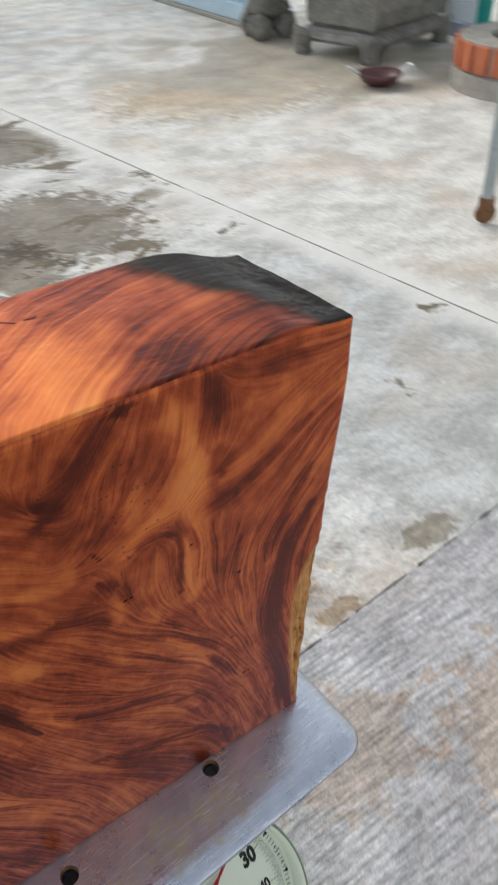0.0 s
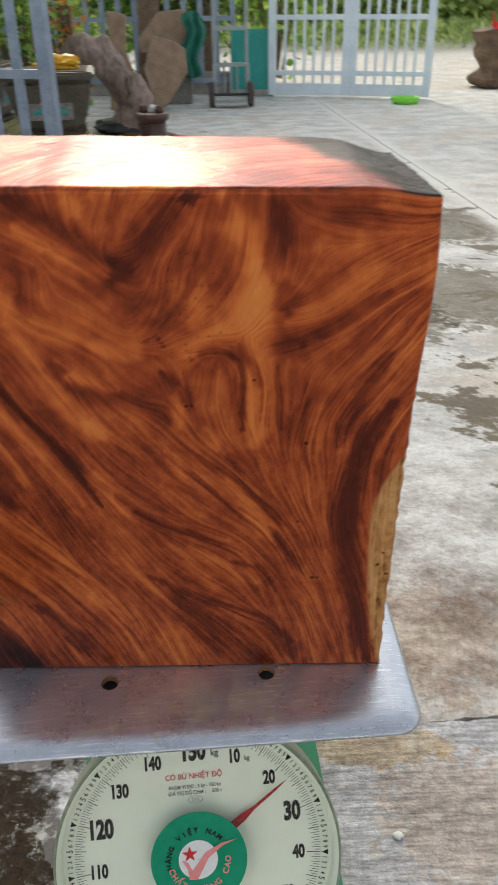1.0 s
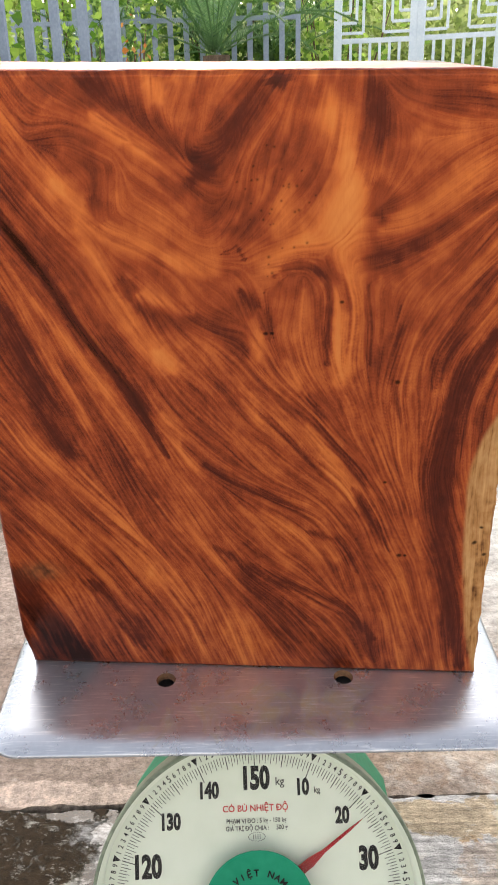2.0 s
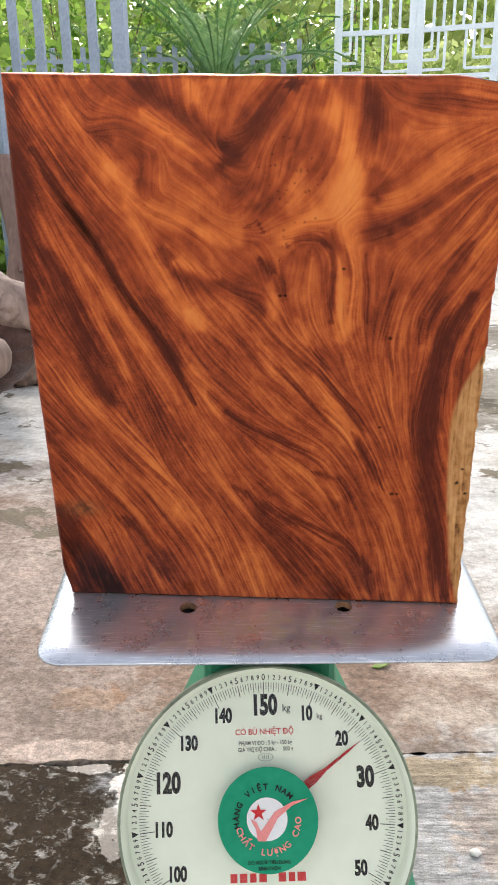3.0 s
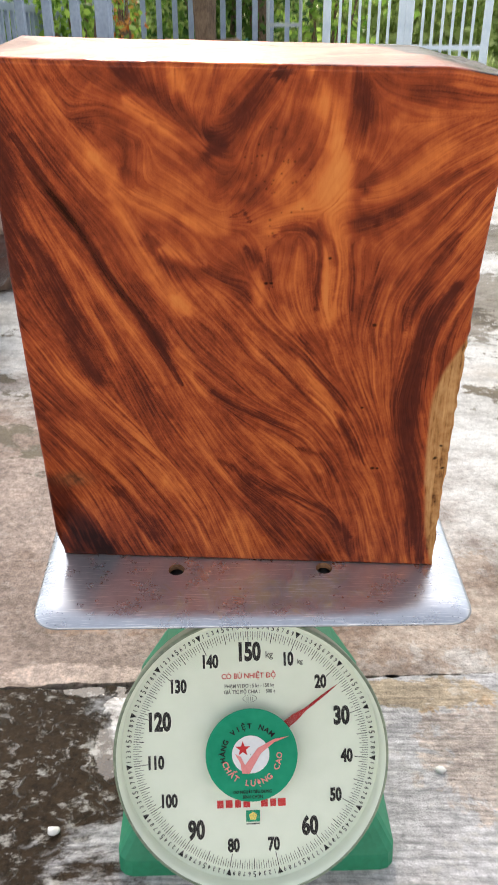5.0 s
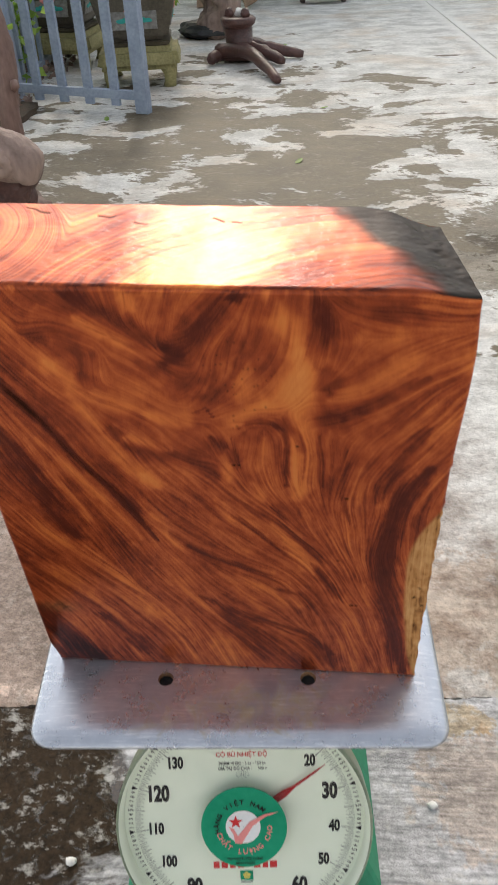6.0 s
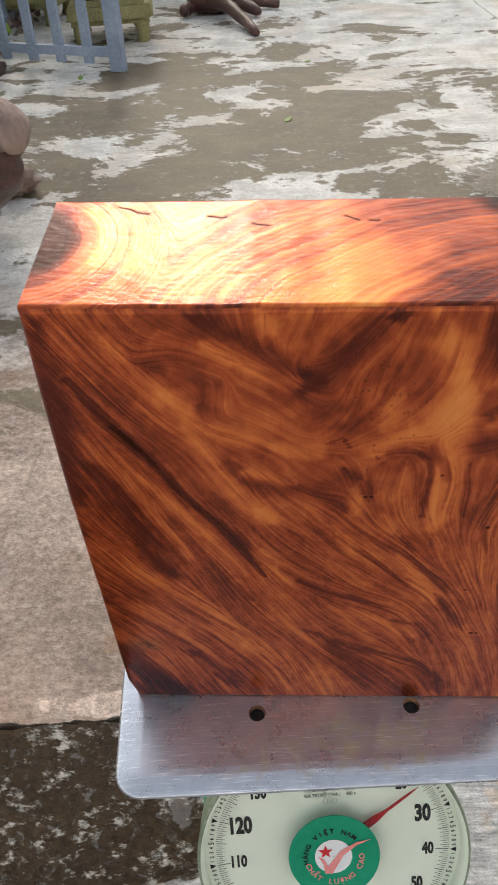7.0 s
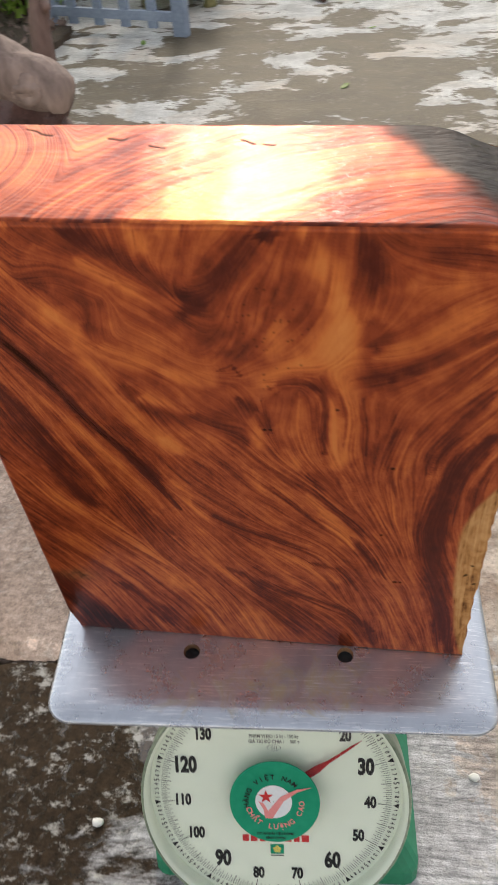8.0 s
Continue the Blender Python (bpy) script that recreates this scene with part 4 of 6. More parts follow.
    bark = 0.8 * smudge * (0.6 + V5(u * 300, v * 300))
    return tone, g, a, sap, np.clip(bark, 0, 1), np.clip(pit, 0, 1)


def top_figure(x, y):
    w1 = cloud(V2, x * 14, y * 14)
    r = np.hypot((x - 0.145) * 0.9, (y + 0.045) * 1.25) + 0.010 * w1
    r2 = np.hypot(x + 0.205, (y - 0.07) * 0.9)
    k = step(0.10, 0.055, r2)
    g = r * (1 - k) + r2 * k
    a = x * 0.5 + y
    tone = 0.40 + 0.24 * V1(g * 70, a * 2) + 0.26 * V2(g * 210, a * 4) + 0.20 * V4(g * 520, a * 6) + 0.12 * k + 0.34 * cloud(V4, x * 16, y * 16) + 0.16 * cloud(V3, x * 60, y * 60)
    f = g * 110 + 0.8 * V5(g * 20, a * 6)
    f = f - np.floor(f)
    tone = tone - 0.12 * (f ** 3 * step(1.0, 0.94, f) - 0.2)
    # golden glow beside the glare, put into the tone as a lighter band
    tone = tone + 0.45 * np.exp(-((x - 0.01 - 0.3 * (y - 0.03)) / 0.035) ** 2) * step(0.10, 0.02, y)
    tone = tone - 0.65 * step(0.05, 0.025, r2 + 0.012 * w1)
    edge = x + 0.55 * (y - 0.02) + 0.022 * w1 + 0.012 * cloud(V5, x * 40, y * 40)
    bark = step(0.135, 0.165, edge)
    bark = np.maximum(bark, 0.55 * step(0.050, 0.030, r2 + 0.016 * w1 + 0.25 * np.abs(y - 0.075)))
    pit = np.zeros(x.shape)
    for pu, pv, l in ((-0.15, 0.112, 0.02), (-0.09, 0.105, 0.012), (-0.06, 0.092, 0.010), (0.0, 0.098, 0.008), (0.015, 0.096, 0.006)):
        d, s = stroke(x, y + 0.006 * V5(x * 110, y * 40), [(pu, pv), (pu + l, pv - 0.25 * l)])
        pit = np.maximum(pit, 0.8 * np.exp(-(d / 0.0012) ** 2))
    return tone, g, a, np.zeros(x.shape), bark, pit


def wood_block():
    nu, nv, nt = 740, 900, 240
    height, depth, rim = 0.4678, 0.124, 0.0035
    verts, faces, fields = [], [], []

    def left(v):
        return -0.1985 + 0.0055 * step(0.035, 0.0, v) + 0.004 * step(0.3, 0.47, v) + 0.0008 * V3(v * 60, v * 0 + 0.5)

    def right(v):
        return 0.1875 + 0.0035 * step(0.3, 0.41, v) - 0.0025 * step(0.42, 0.469, v) + (0.0012 * V3(v * 40, v * 0 + 3.5) + 0.002 * V4(v * 130, v * 0)) * step(0.34, 0.30, v)

    def top(x):
        return height + 0.0005 - 0.018 * x + 0.001 * step(-0.1, -0.2, x) - 0.0055 * step(0.14, 0.19, x) + 0.0006 * V3(x * 50, x * 0)

    def add(px, py, pz, vals):
        k = sum(len(p) for p in verts)
        shape = px.shape
        verts.append(np.stack([px, py, pz], -1).reshape(-1, 3))
        fields.append(np.stack([np.broadcast_to(f, shape) for f in vals], -1).reshape(-1, 6))
        i = np.arange(k, k + px.size).reshape(shape)
        q = np.stack([i[:-1, :-1], i[:-1, 1:], i[1:, 1:], i[1:, :-1]], -1).reshape(-1, 4)
        faces.append(q)

    def foot(x):
        return -0.0004 - 0.0155 * x

    # sawn front
    s, t = np.meshgrid(np.linspace(0, 1, nu), np.linspace(0, 1, nv))
    v0 = t * height
    x = left(v0) * (1 - s) + right(v0) * s
    z = foot(x) + t * (top(x) - 0.3 * rim - foot(x))
    ed = np.minimum.reduce([x - left(v0), right(v0) - x, z - foot(x), top(x) - 0.3 * rim - z])
    y = 0.5 * rim * np.clip(1 - ed / rim, 0, 1) ** 2
    live = step(-0.001, 0.012, x - (0.1635 + np.where(z > 0.17, 3.4, 0.74) * (z - 0.17) ** 2)) * step(0.33, 0.30, z)
    y = y + live * (0.004 + 0.0035 * cloud(V4, x * 60, z * 60))
    add(x, y, z, front_figure(x, z))

    def back(xx):
        return depth - 0.022 * step(0.11, 0.19, xx) + 0.001 * V2(xx * 40, xx * 0)

    # top
    s, t = np.meshgrid(np.linspace(0, 1, nu), np.linspace(0, 1, nt))
    x0 = left(s * 0 + height) * (1 - s) + right(s * 0 + height) * s
    y = 0.5 * rim * (1 - t) + t * back(x0)
    x = x0 - 0.018 * step(0.10, 0.19, x0) * t
    ed = np.minimum(y - 0.5 * rim, back(x0) - y)
    z = top(x0) - 0.3 * rim * np.clip(1 - ed / rim, 0, 1) ** 2 + 0.0003 * cloud(V1, x * 30, y * 30) * step(0, 0.2, t) + 0.002 * step(0.12, 0.2, x0) * cloud(V5, x * 60, y * 60) * step(0.0, 0.15, t)
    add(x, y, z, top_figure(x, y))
    # left, right, back and bottom
    for which in ("l", "r"):
        s, t = np.meshgrid(np.linspace(0, 1, 60), np.linspace(0, 1, 160))
        vv = t * height
        e = left(vv) if which == "l" else right(vv)
        zz = foot(e) + t * (top(e) - 0.3 * rim - foot(e))
        bk = back(e)
        y = 0.5 * rim + s * (bk - 0.5 * rim)
        x = e + (0 if which == "l" else -0.018 * s + 0.006 * cloud(V4, vv * 25, y * 25) * np.sin(np.pi * s))
        fig = list(front_figure(y * 0.6 + (0.17 if which == "r" else -0.19), zz))
        if which == "r":
            y = y + (1 - s) * (step(0.0, 0.012, 0.1875 - (0.1635 + np.where(zz > 0.17, 3.4, 0.74) * (zz - 0.17) ** 2)) * step(0.33, 0.30, zz) * 0.004)
            fig[3] = np.maximum(fig[3], step(0.36, 0.30, zz))
            fig[4] = step(0.28, 0.36, zz) * 0.7
        add(x[:, ::-1] if which == "l" else x, y[:, ::-1] if which == "l" else y, zz[:, ::-1] if which == "l" else zz, [f[:, ::-1] if which == "l" else f for f in fig])
    s, t = np.meshgrid(np.linspace(1, 0, 60), np.linspace(0, 1, 60))
    vv = t * height
    e = left(vv) * (1 - s) + right(vv) * s
    x = e - 0.018 * step(0.10, 0.19, e)
    add(x, back(e), foot(e) + t * (top(e) - 0.3 * rim - foot(e)), front_figure(x, vv))
    e = left(vv * 0) * (1 - s) + right(vv * 0) * s
    add(e - 0.018 * step(0.10, 0.19, e) * (1 - t), 0.0015 + (1 - t) * (back(e) - 0.0015), foot(e), front_figure(e, vv))
    me = bpy.data.meshes.new("wood_block")
    me.from_pydata(np.concatenate(verts).tolist(), [], np.concatenate(faces).tolist())
    allf = np.concatenate(fields).astype(np.float32)
    for i, n in enumerate(("tone", "grain", "along", "sap", "bark", "pit")):
        me.attributes.new(n, "FLOAT", "POINT").data.foreach_set("value", np.ascontiguousarray(allf[:, i]))
    me.polygons.foreach_set("use_smooth", [True] * len(me.polygons))
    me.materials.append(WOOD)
    ob = new("wood_block", me)
    ob.matrix_world = pose(0, 0, BASE_Z, LEAN, 0, 0)
    return tagged(ob, "upright polished red-brown figured wood block with a raw pale live edge", "wood block")


block = wood_block()


# ---- weighing scale ----
scale_ob = thing("weighing_scale", "green spring weighing scale with round cream dial and worn steel platform", "scale")
YAW = 3.6


def rounded(w0, w1, d0, d1, r, inset, n=8):
    pts = []
    r = max(r - inset, 0.002)
    for cx, cy, a0 in ((w1 - inset - r, d1 - inset - r, 0), (w0 + inset + r, d1 - inset - r, 90), (w0 + inset + r, d0 + inset + r, 180), (w1 - inset - r, d0 + inset + r, 270)):
        for i in range(n + 1):
            a = radians(a0 + 90 * i / n)
            pts.append((cx + r * math.cos(a), cy + r * math.sin(a)))
    return pts


def platform():
    b = bmesh.new()
    w0, w1, d0, d1 = -0.211, 0.216, -0.0865, 0.235
    loops = []
    for inset, z in ((0.024, 0.0), (0.018, -0.0004), (0.012, -0.0014), (0.006, -0.0032), (0.002, -0.0052), (0.0, -0.0068), (0.0014, -0.0074), (0.0035, -0.0066), (0.008, -0.0050), (0.024, -0.0028)):
        loops.append([b.verts.new((x, y, z)) for x, y in rounded(w0, w1, d0, d1, 0.026, inset)])
    for a, c in zip(loops, loops[1:]):
        n = len(a)
        for i in range(n):
            b.faces.new((a[i], c[i], c[(i + 1) % n], a[(i + 1) % n]))
    edges = [e for e in b.edges if all(v in set(loops[0]) for v in e.verts)]
    for hx in (-0.0755, 0.0755):
        ring = [b.verts.new((hx + 0.0082 * math.cos(a), -0.0125 + 0.0082 * math.sin(a), 0.0)) for a in np.linspace(0, 2 * math.pi, 24, endpoint=False)]
        low = [b.verts.new((v.co.x + (hx - v.co.x) * 0.12, v.co.y + (-0.0125 - v.co.y) * 0.12, -0.006)) for v in ring]
        for i in range(24):
            edges.append(b.edges.new((ring[i], ring[(i + 1) % 24])))
            # hole walls coloured dark brown for the dim reflection inside them
            b.faces.new((ring[i], ring[(i + 1) % 24], low[(i + 1) % 24], low[i])).material_index = 1
    bmesh.ops.triangle_fill(b, use_beauty=True, edges=edges)
    b.faces.ensure_lookup_table()
    inner = [f for f in b.faces if any(all(v.co.z == 0 and abs(v.co.x - hx) < 0.009 and abs(v.co.y + 0.0125) < 0.009 for v in f.verts) for hx in (-0.0755, 0.0755))]
    bmesh.ops.delete(b, geom=inner, context="FACES")
    bmesh.ops.recalc_face_normals(b, faces=b.faces)
    return b


top_plate = part("platform", platform(), [STEEL, RUST_BROWN], scale_ob, "worn stainless steel platform plate with two holes and rolled rim", SEAT @ pose(0, 0, -0.0006, 0, 0, YAW))
for f in top_plate.data.polygons:
    f.use_smooth = abs(f.normal.z) < 0.995
part("support_frame", box(0.19, 0.21, 0.02, 0.003, (0.0, 0.085, -0.022)), DARK_METAL, scale_ob, "", SEAT @ pose(0, 0, 0, 0, 0, YAW))
for bx in (-0.045, 0.0, 0.045):
    part("bolt", lathe([(0.0, -0.006), (0.004, -0.005), (0.0045, 0.0), (0.0, 0.001)], 10), ALU, scale_ob, "", SEAT @ pose(bx, -0.058, -0.014, 0, 0, YAW))


def housing():
    b = bmesh.new()
    secs = []
    for z, hw, y0, y1 in ((0.0, 0.165, -0.075, 0.27), (0.02, 0.165, -0.070, 0.27), (0.10, 0.120, -0.030, 0.262), (0.20, 0.0775, 0.020, 0.25), (0.27, 0.0735, 0.045, 0.235), (0.315, 0.073, 0.050, 0.225), (0.378, 0.073, 0.045, 0.22)):
        secs.append([b.verts.new((x, y, z)) for x, y in rounded(-hw, hw, y0, y1, 0.018, 0, 3)])
    n = len(secs[0])
    for a, c in zip(secs, secs[1:]):
        for i in range(n):
            b.faces.new((a[i], a[(i + 1) % n], c[(i + 1) % n], c[i]))
    b.faces.new(secs[0][::-1])
    b.faces.new(secs[-1])
    return b


part("housing", housing(), GREEN_PAINT, scale_ob, "green enamelled housing, flared to the floor", pose(0.006, 0, 0, 0, 0, YAW))
TILT = 29.5
DIAL = pose(0.0025, -0.0461, 0.1746, 0, 0, YAW + 0.4) @ pose(0, 0, 0, 90 - TILT, 0, 0) @ pose(0, 0, 0, 0, 0, 0.6)
part("drum", lathe([(0.10, -0.030), (0.147, -0.030), (0.1498, -0.022), (0.1502, 0.010)], 96), RIM_PAINT, scale_ob, "", DIAL, True)
bezel = part("bezel", lathe([(0.1508, 0.008), (0.1512, 0.016), (0.1502, 0.0205), (0.1488, 0.0215), (0.1476, 0.0205)], 96), RIM_PAINT, scale_ob, "thin grey-green painted rim", DIAL, True)
part("inner_wall", lathe([(0.1476, 0.0203), (0.1462, 0.0185), (0.1440, 0.016), (0.1435, 0.0)], 96), CREAM, bezel, "cream inner wall of the rim", None, True)
face = part("dial", lathe([(0.1436, 0.0), (0.001, 0.0)], 96), CREAM, scale_ob, "cream dial printed with kilograms", DIAL)
pane = part("glass_cover", lathe([(0.1438, 0.0150), (0.10, 0.0158), (0.05, 0.0163), (0.0005, 0.0165)], 96), GLASS, scale_ob, "clear glass cover", DIAL, True)
pane.visible_shadow = False


def ticks():
    b = bmesh.new()
    for i in range(300):
        a = radians(1.2 * i)
        r0 = 0.1195 if i % 10 == 0 else (0.1215 if i % 2 == 0 else 0.1245)
        if i % 20 == 0:
            r0 = 0.116
        w = 0.00042 if i % 10 == 0 else 0.00028
        sn, cs = math.sin(a), math.cos(a)
        q = [(r0, -w), (r0, w), (0.1312, w), (0.1312, -w)]
        b.faces.new([b.verts.new((r * sn + k * cs, r * cs - k * sn, 0.0006)) for r, k in q])
    return b


part("tick_marks", ticks(), GREY_INK, face, "fine black scale divisions")
for i in range(1, 15):
    part("triangle_mark", outline([(0, 0.1325), (0.0030, 0.1395), (-0.0030, 0.1395)], 0.0, z=0.0008), BLACK_INK, face, "", pose(0, 0, 0, 0, 0, -24 * i))
digit = {str(k): letters(str(k), 0.0068 if k not in (5, 0) else 0.0092, BLACK_INK, 0.00012) for k in range(10)}
allv, allp = [], []
for kg in range(150):
    if kg % 10 == 0 and kg:
        continue
    me = digit[str(kg % 10)]
    a = radians(2.4 * kg)
    sn, cs = math.sin(a), math.cos(a)
    off = len(allv)
    for v in me.vertices:
        x, y = v.co.x * 0.8, v.co.y + 0.1362
        allv.append((x * cs + y * sn, -x * sn + y * cs, 0.0007))
    allp += [[off + i for i in p.vertices] for p in me.polygons]
small = bpy.data.meshes.new("small_digits")
small.from_pydata(allv, [], allp)
small.materials.append(BLACK_INK)
part("small_digits", small, None, face, "ring of small black digits")
for kg in range(10, 151, 10):
    a = radians(2.4 * kg)
    big = kg in (30, 60, 90, 120, 150)
    me = letters(str(kg), 0.0245 if big else 0.0175, BLACK_INK, 0.00125 if big else 0.00085)
    r = 0.1075
    part("numeral", me, None, face, "", pose(r * math.sin(a), r * math.cos(a), 0.0006) @ Matrix.Diagonal((0.74, 1.12, 1, 1)))
for txt, size, mm, x, y, sx in (("kg", 0.0105, GREY_INK, 0.023, 0.1045, 0.9), ("kg", 0.0075, GREY_INK, 0.0575, 0.0955, 0.9), ("CÓ BÙ NHIỆT ÐỘ", 0.0082, RED_INK, -0.0005, 0.0815, 0.92), ("PHẠM VI ÐO : 5 kg - 150 kg", 0.0058, GREY_INK, 0.0, 0.0705, 0.82), ("GIÁ TRỊ ÐỘ CHIA :     500 g", 0.0058, GREY_INK, 0.0, 0.0640, 0.82)):
    part("printed_text", letters(txt, size, mm, 0.0001), None, face, "", pose(x, y, 0.0006) @ Matrix.Diagonal((sx, 1.0, 1, 1)))
mark = lathe([(0.0064, 0.0006), (0.0060, 0.0006)], 24, squash=(1.25, 0.62))
for k in (-0.003, -0.001, 0.001, 0.003):
    box(0.0005, 0.004, 0.0002, 0, (k, 0, 0.0006), mark)
part("class_mark", mark, GREY_INK, face, "", pose(0, 0.0565, 0))
bars = bmesh.new()
for i, w in enumerate((0.007, 0.0075, 0.0065, 0.0075, 0.0, 0.0075, 0.0065, 0.0085)):
    if w:
        box(w, 0.0085, 0.0002, 0, (-0.036 + 0.0098 * i, 0, 0.0006), bars)
part("maker_mark", bars, RED_INK, face, "row of red bars", pose(0.0, -0.059, 0))
seal = box(0.0155, 0.0125, 0.0004, 0, (0, 0, 0.0006))
sealp = part("seal_mark", seal, STICKER, face, "green square mark with yellow flower", pose(0.0, -0.073, 0))
fl = bmesh.new()
for i in range(5):
    lathe([(0.0021, 0.0), (0.0005, 0.0003)], 10, fl, (0.0026 * math.cos(radians(72 * i + 90)), 0.0026 * math.sin(radians(72 * i + 90)), 0.001))
part("flower", fl, YELLOW_INK, sealp)
part("printed_bar", box(0.015, 0.0012, 0.0002, 0, (0, -0.0815, 0.0006)), GREY_INK, face)
pa = radians(54.3)
needle = outline([(-0.0048, 0.0), (0.0048, 0.0), (0.0042, 0.060), (0.0016, 0.075), (0.0012, 0.105), (0.0, 0.1205), (-0.0012, 0.105), (-0.0016, 0.075), (-0.0042, 0.060)], 0.0012, z=0.006)
part("pointer", needle, RED_POINTER, scale_ob, "red pointer needle", DIAL @ pose(0, 0, 0, 0, 0, -54.3))
hub = part("sticker", lathe([(0.0505, 0.0168), (0.0505, 0.0174), (0.0005, 0.0178)], 64), STICKER, scale_ob, "round green quality sticker on the glass", DIAL)
part("white_disc", lathe([(0.0205, 0.0180), (0.0005, 0.0182)], 48), WHITE_INK, hub, "", pose(-0.001, 0.001, 0.0004))
tick = outline([(-0.019, 0.002), (-0.013, -0.001), (-0.0085, -0.010), (0.006, 0.008), (0.024, 0.017), (0.040, 0.0195), (0.024, 0.0135), (0.009, 0.002), (-0.004, -0.0195), (-0.012, -0.019), (-0.0135, -0.008)], 0.0003, z=0.0188)
part("check_mark", tick, PINK_INK, hub, "", pose(0.001, 0.0, 0))
starp = [(0.0085 * (1 if i % 2 == 0 else 0.4) * math.cos(radians(90 + 36 * i)), 0.0085 * (1 if i % 2 == 0 else 0.4) * math.sin(radians(90 + 36 * i))) for i in range(10)]
part("star", outline(starp, 0.0003, z=0.0188), RED_INK, hub, "", pose(-0.0095, 0.0075, 0))


def ring_text(txt, radius, size, mm, start, stepa, inside):
    for i, ch in enumerate(txt):
        if ch == " ":
            continue
        a = radians(start + stepa * i)
        rot = -math.degrees(a) if not inside else 180 - math.degrees(a)
        part("letter", letters(ch, size, mm, 0.0002), None, hub, "", pose(radius * math.sin(a), radius * math.cos(a), 0.0184, 0, 0, rot))


ring_text("HÀNG VIỆT NAM", 0.0315, 0.0080, BLACK_INK, -98, 11.9, False)
ring_text("CHẤT LƯỢNG CAO", 0.0305, 0.0086, PINK_INK, 253, -12.4, True)
for k, txt in enumerate(("DO NGƯỜI TIÊU DÙNG", "BÌNH CHỌN")):
    part("printed_text", letters(txt, 0.0048, BLACK_INK, 0.0001), None, hub, "", pose(0.0, -0.0395 - 0.0055 * k, 0.0182) @ Matrix.Diagonal((0.82, 1.0, 1, 1)))


# ---- fences and gates ----
def bar_fence(name, label, p0, p1, z0, z1, spacing, width, mat_, posts=(0, 1), rails=(0.06, 1.0), group="", ends=0.05, category="fence"):
    """Upright square bars between two posts, on rails."""
    a, b = Vector((*p0, 0)), Vector((*p1, 0))
    length = (b - a).length
    turn = math.degrees(math.atan2((b - a).y, (b - a).x))
    f = thing(name, label, category, pose(a.x, a.y, 0, 0, 0, turn), group)
    me = mesh_of("bar", box(width, 0.022, z1 - z0, 0.003), mat_)
    n = max(2, round(length / spacing))
    for i in range(1, n):
        part("bar", me, None, f, "", pose(length * i / n, 0, (z0 + z1) / 2))
    for k in posts:
        part("post", box(ends, 0.05, z1 + 0.03, 0.004), mat_, f, "", pose(length * k, 0, (z1 + 0.03) / 2))
    for h in rails:
        part("rail", box(length, 0.034, 0.045, 0.003), mat_, f, "", pose(length / 2, 0.004, z0 + (z1 - z0) * h))
    return f


corner = (-0.872, 3.868)
bar_fence("metal_fence", "blue-grey painted steel bar fence panel on the concrete", (-1.66, 4.13), corner, 0.03, 1.95, 0.152, 0.052, FENCE, (0, 1), (0.03, 0.30, 0.97), ends=0.075)
bar_fence("metal_fence", "blue-grey steel bar fence running back beside planters", (-1.66, 4.20), (-1.95, 7.6), 0.03, 1.05, 0.17, 0.05, FENCE, (0, 1), (0.03, 0.97))
bar_fence("metal_fence", "tall blue-grey steel bar fence before the garden", (-4.2, 8.62), (0.10, 8.55), 0.10, 2.02, 0.165, 0.055, FENCE, (0, 0.5, 1), (0.02, 0.32, 0.93))
wall_low = box(4.6, 0.16, 0.26, 0.01, (-1.95, 8.66, 0.08))
tagged(new("wall_boundary", mesh_of("wall_boundary", wall_low, MORTAR)), "low grey mortar footing under the fence", "wall", kind="structure")


def gate_leaf(p0, p1, label, ornament=True):
    a, b = Vector((*p0, 0)), Vector((*p1, 0))
    w = (b - a).length
    turn = math.degrees(math.atan2((b - a).y, (b - a).x))
    g = thing("gate_leaf", label, "gate", pose(a.x, a.y, 0, 0, 0, turn), "yard gate leaves")
    top = 2.75
    for x in (0.03, w - 0.03):
        part("stile", box(0.075, 0.05, top, 0.004), GATE, g, "", pose(x, 0, 0.02 + top / 2))
    for z, h in ((0.075, 0.11), (0.226, 0.045), (0.723, 0.045), (1.62, 0.045), (2.053, 0.045), (2.74, 0.06)):
        part("rail", box(w - 0.13, 0.04, h, 0.003), GATE, g, "", pose(w / 2, 0.002, z))
    n = 7
    inner = w - 0.13
    lowbar = mesh_of("bar", box(0.027, 0.02, 0.62, 0.002), GATE)
    midbar = mesh_of("bar", box(0.027, 0.02, 0.86, 0.002), GATE)
    topbar = mesh_of("bar", box(0.027, 0.02, 0.66, 0.002), GATE)
    for i in range(1, n):
        x = 0.065 + inner * i / n
        part("bar", lowbar, None, g, "", pose(x, 0, 0.44))
        part("bar", midbar, None, g, "", pose(x, 0, 1.17))
        part("bar", topbar, None, g, "", pose(x, 0, 2.40))
    # stepped fret between the two upper rails
    for hw, zz in ((0.9, 1.69), (0.62, 1.78), (0.36, 1.87)):
        part("fret_bar", box(inner * 0.42 * hw, 0.02, 0.026, 0.002), GATE, g, "", pose(w - 0.065 - inner * 0.21 * hw, 0, zz))
        part("fret_bar", box(0.026, 0.02, 2.04 - zz, 0.002), GATE, g, "", pose(w - 0.065 - inner * 0.42 * hw, 0, (2.04 + zz) / 2))
        part("fret_bar", box(inner * 0.36 * hw, 0.02, 0.026, 0.002), GATE, g, "", pose(0.065 + inner * 0.18 * hw, 0, zz))
        part("fret_bar", box(0.026, 0.02, 2.04 - zz, 0.002), GATE, g, "", pose(0.065 + inner * 0.36 * hw, 0, (2.04 + zz) / 2))
    return g


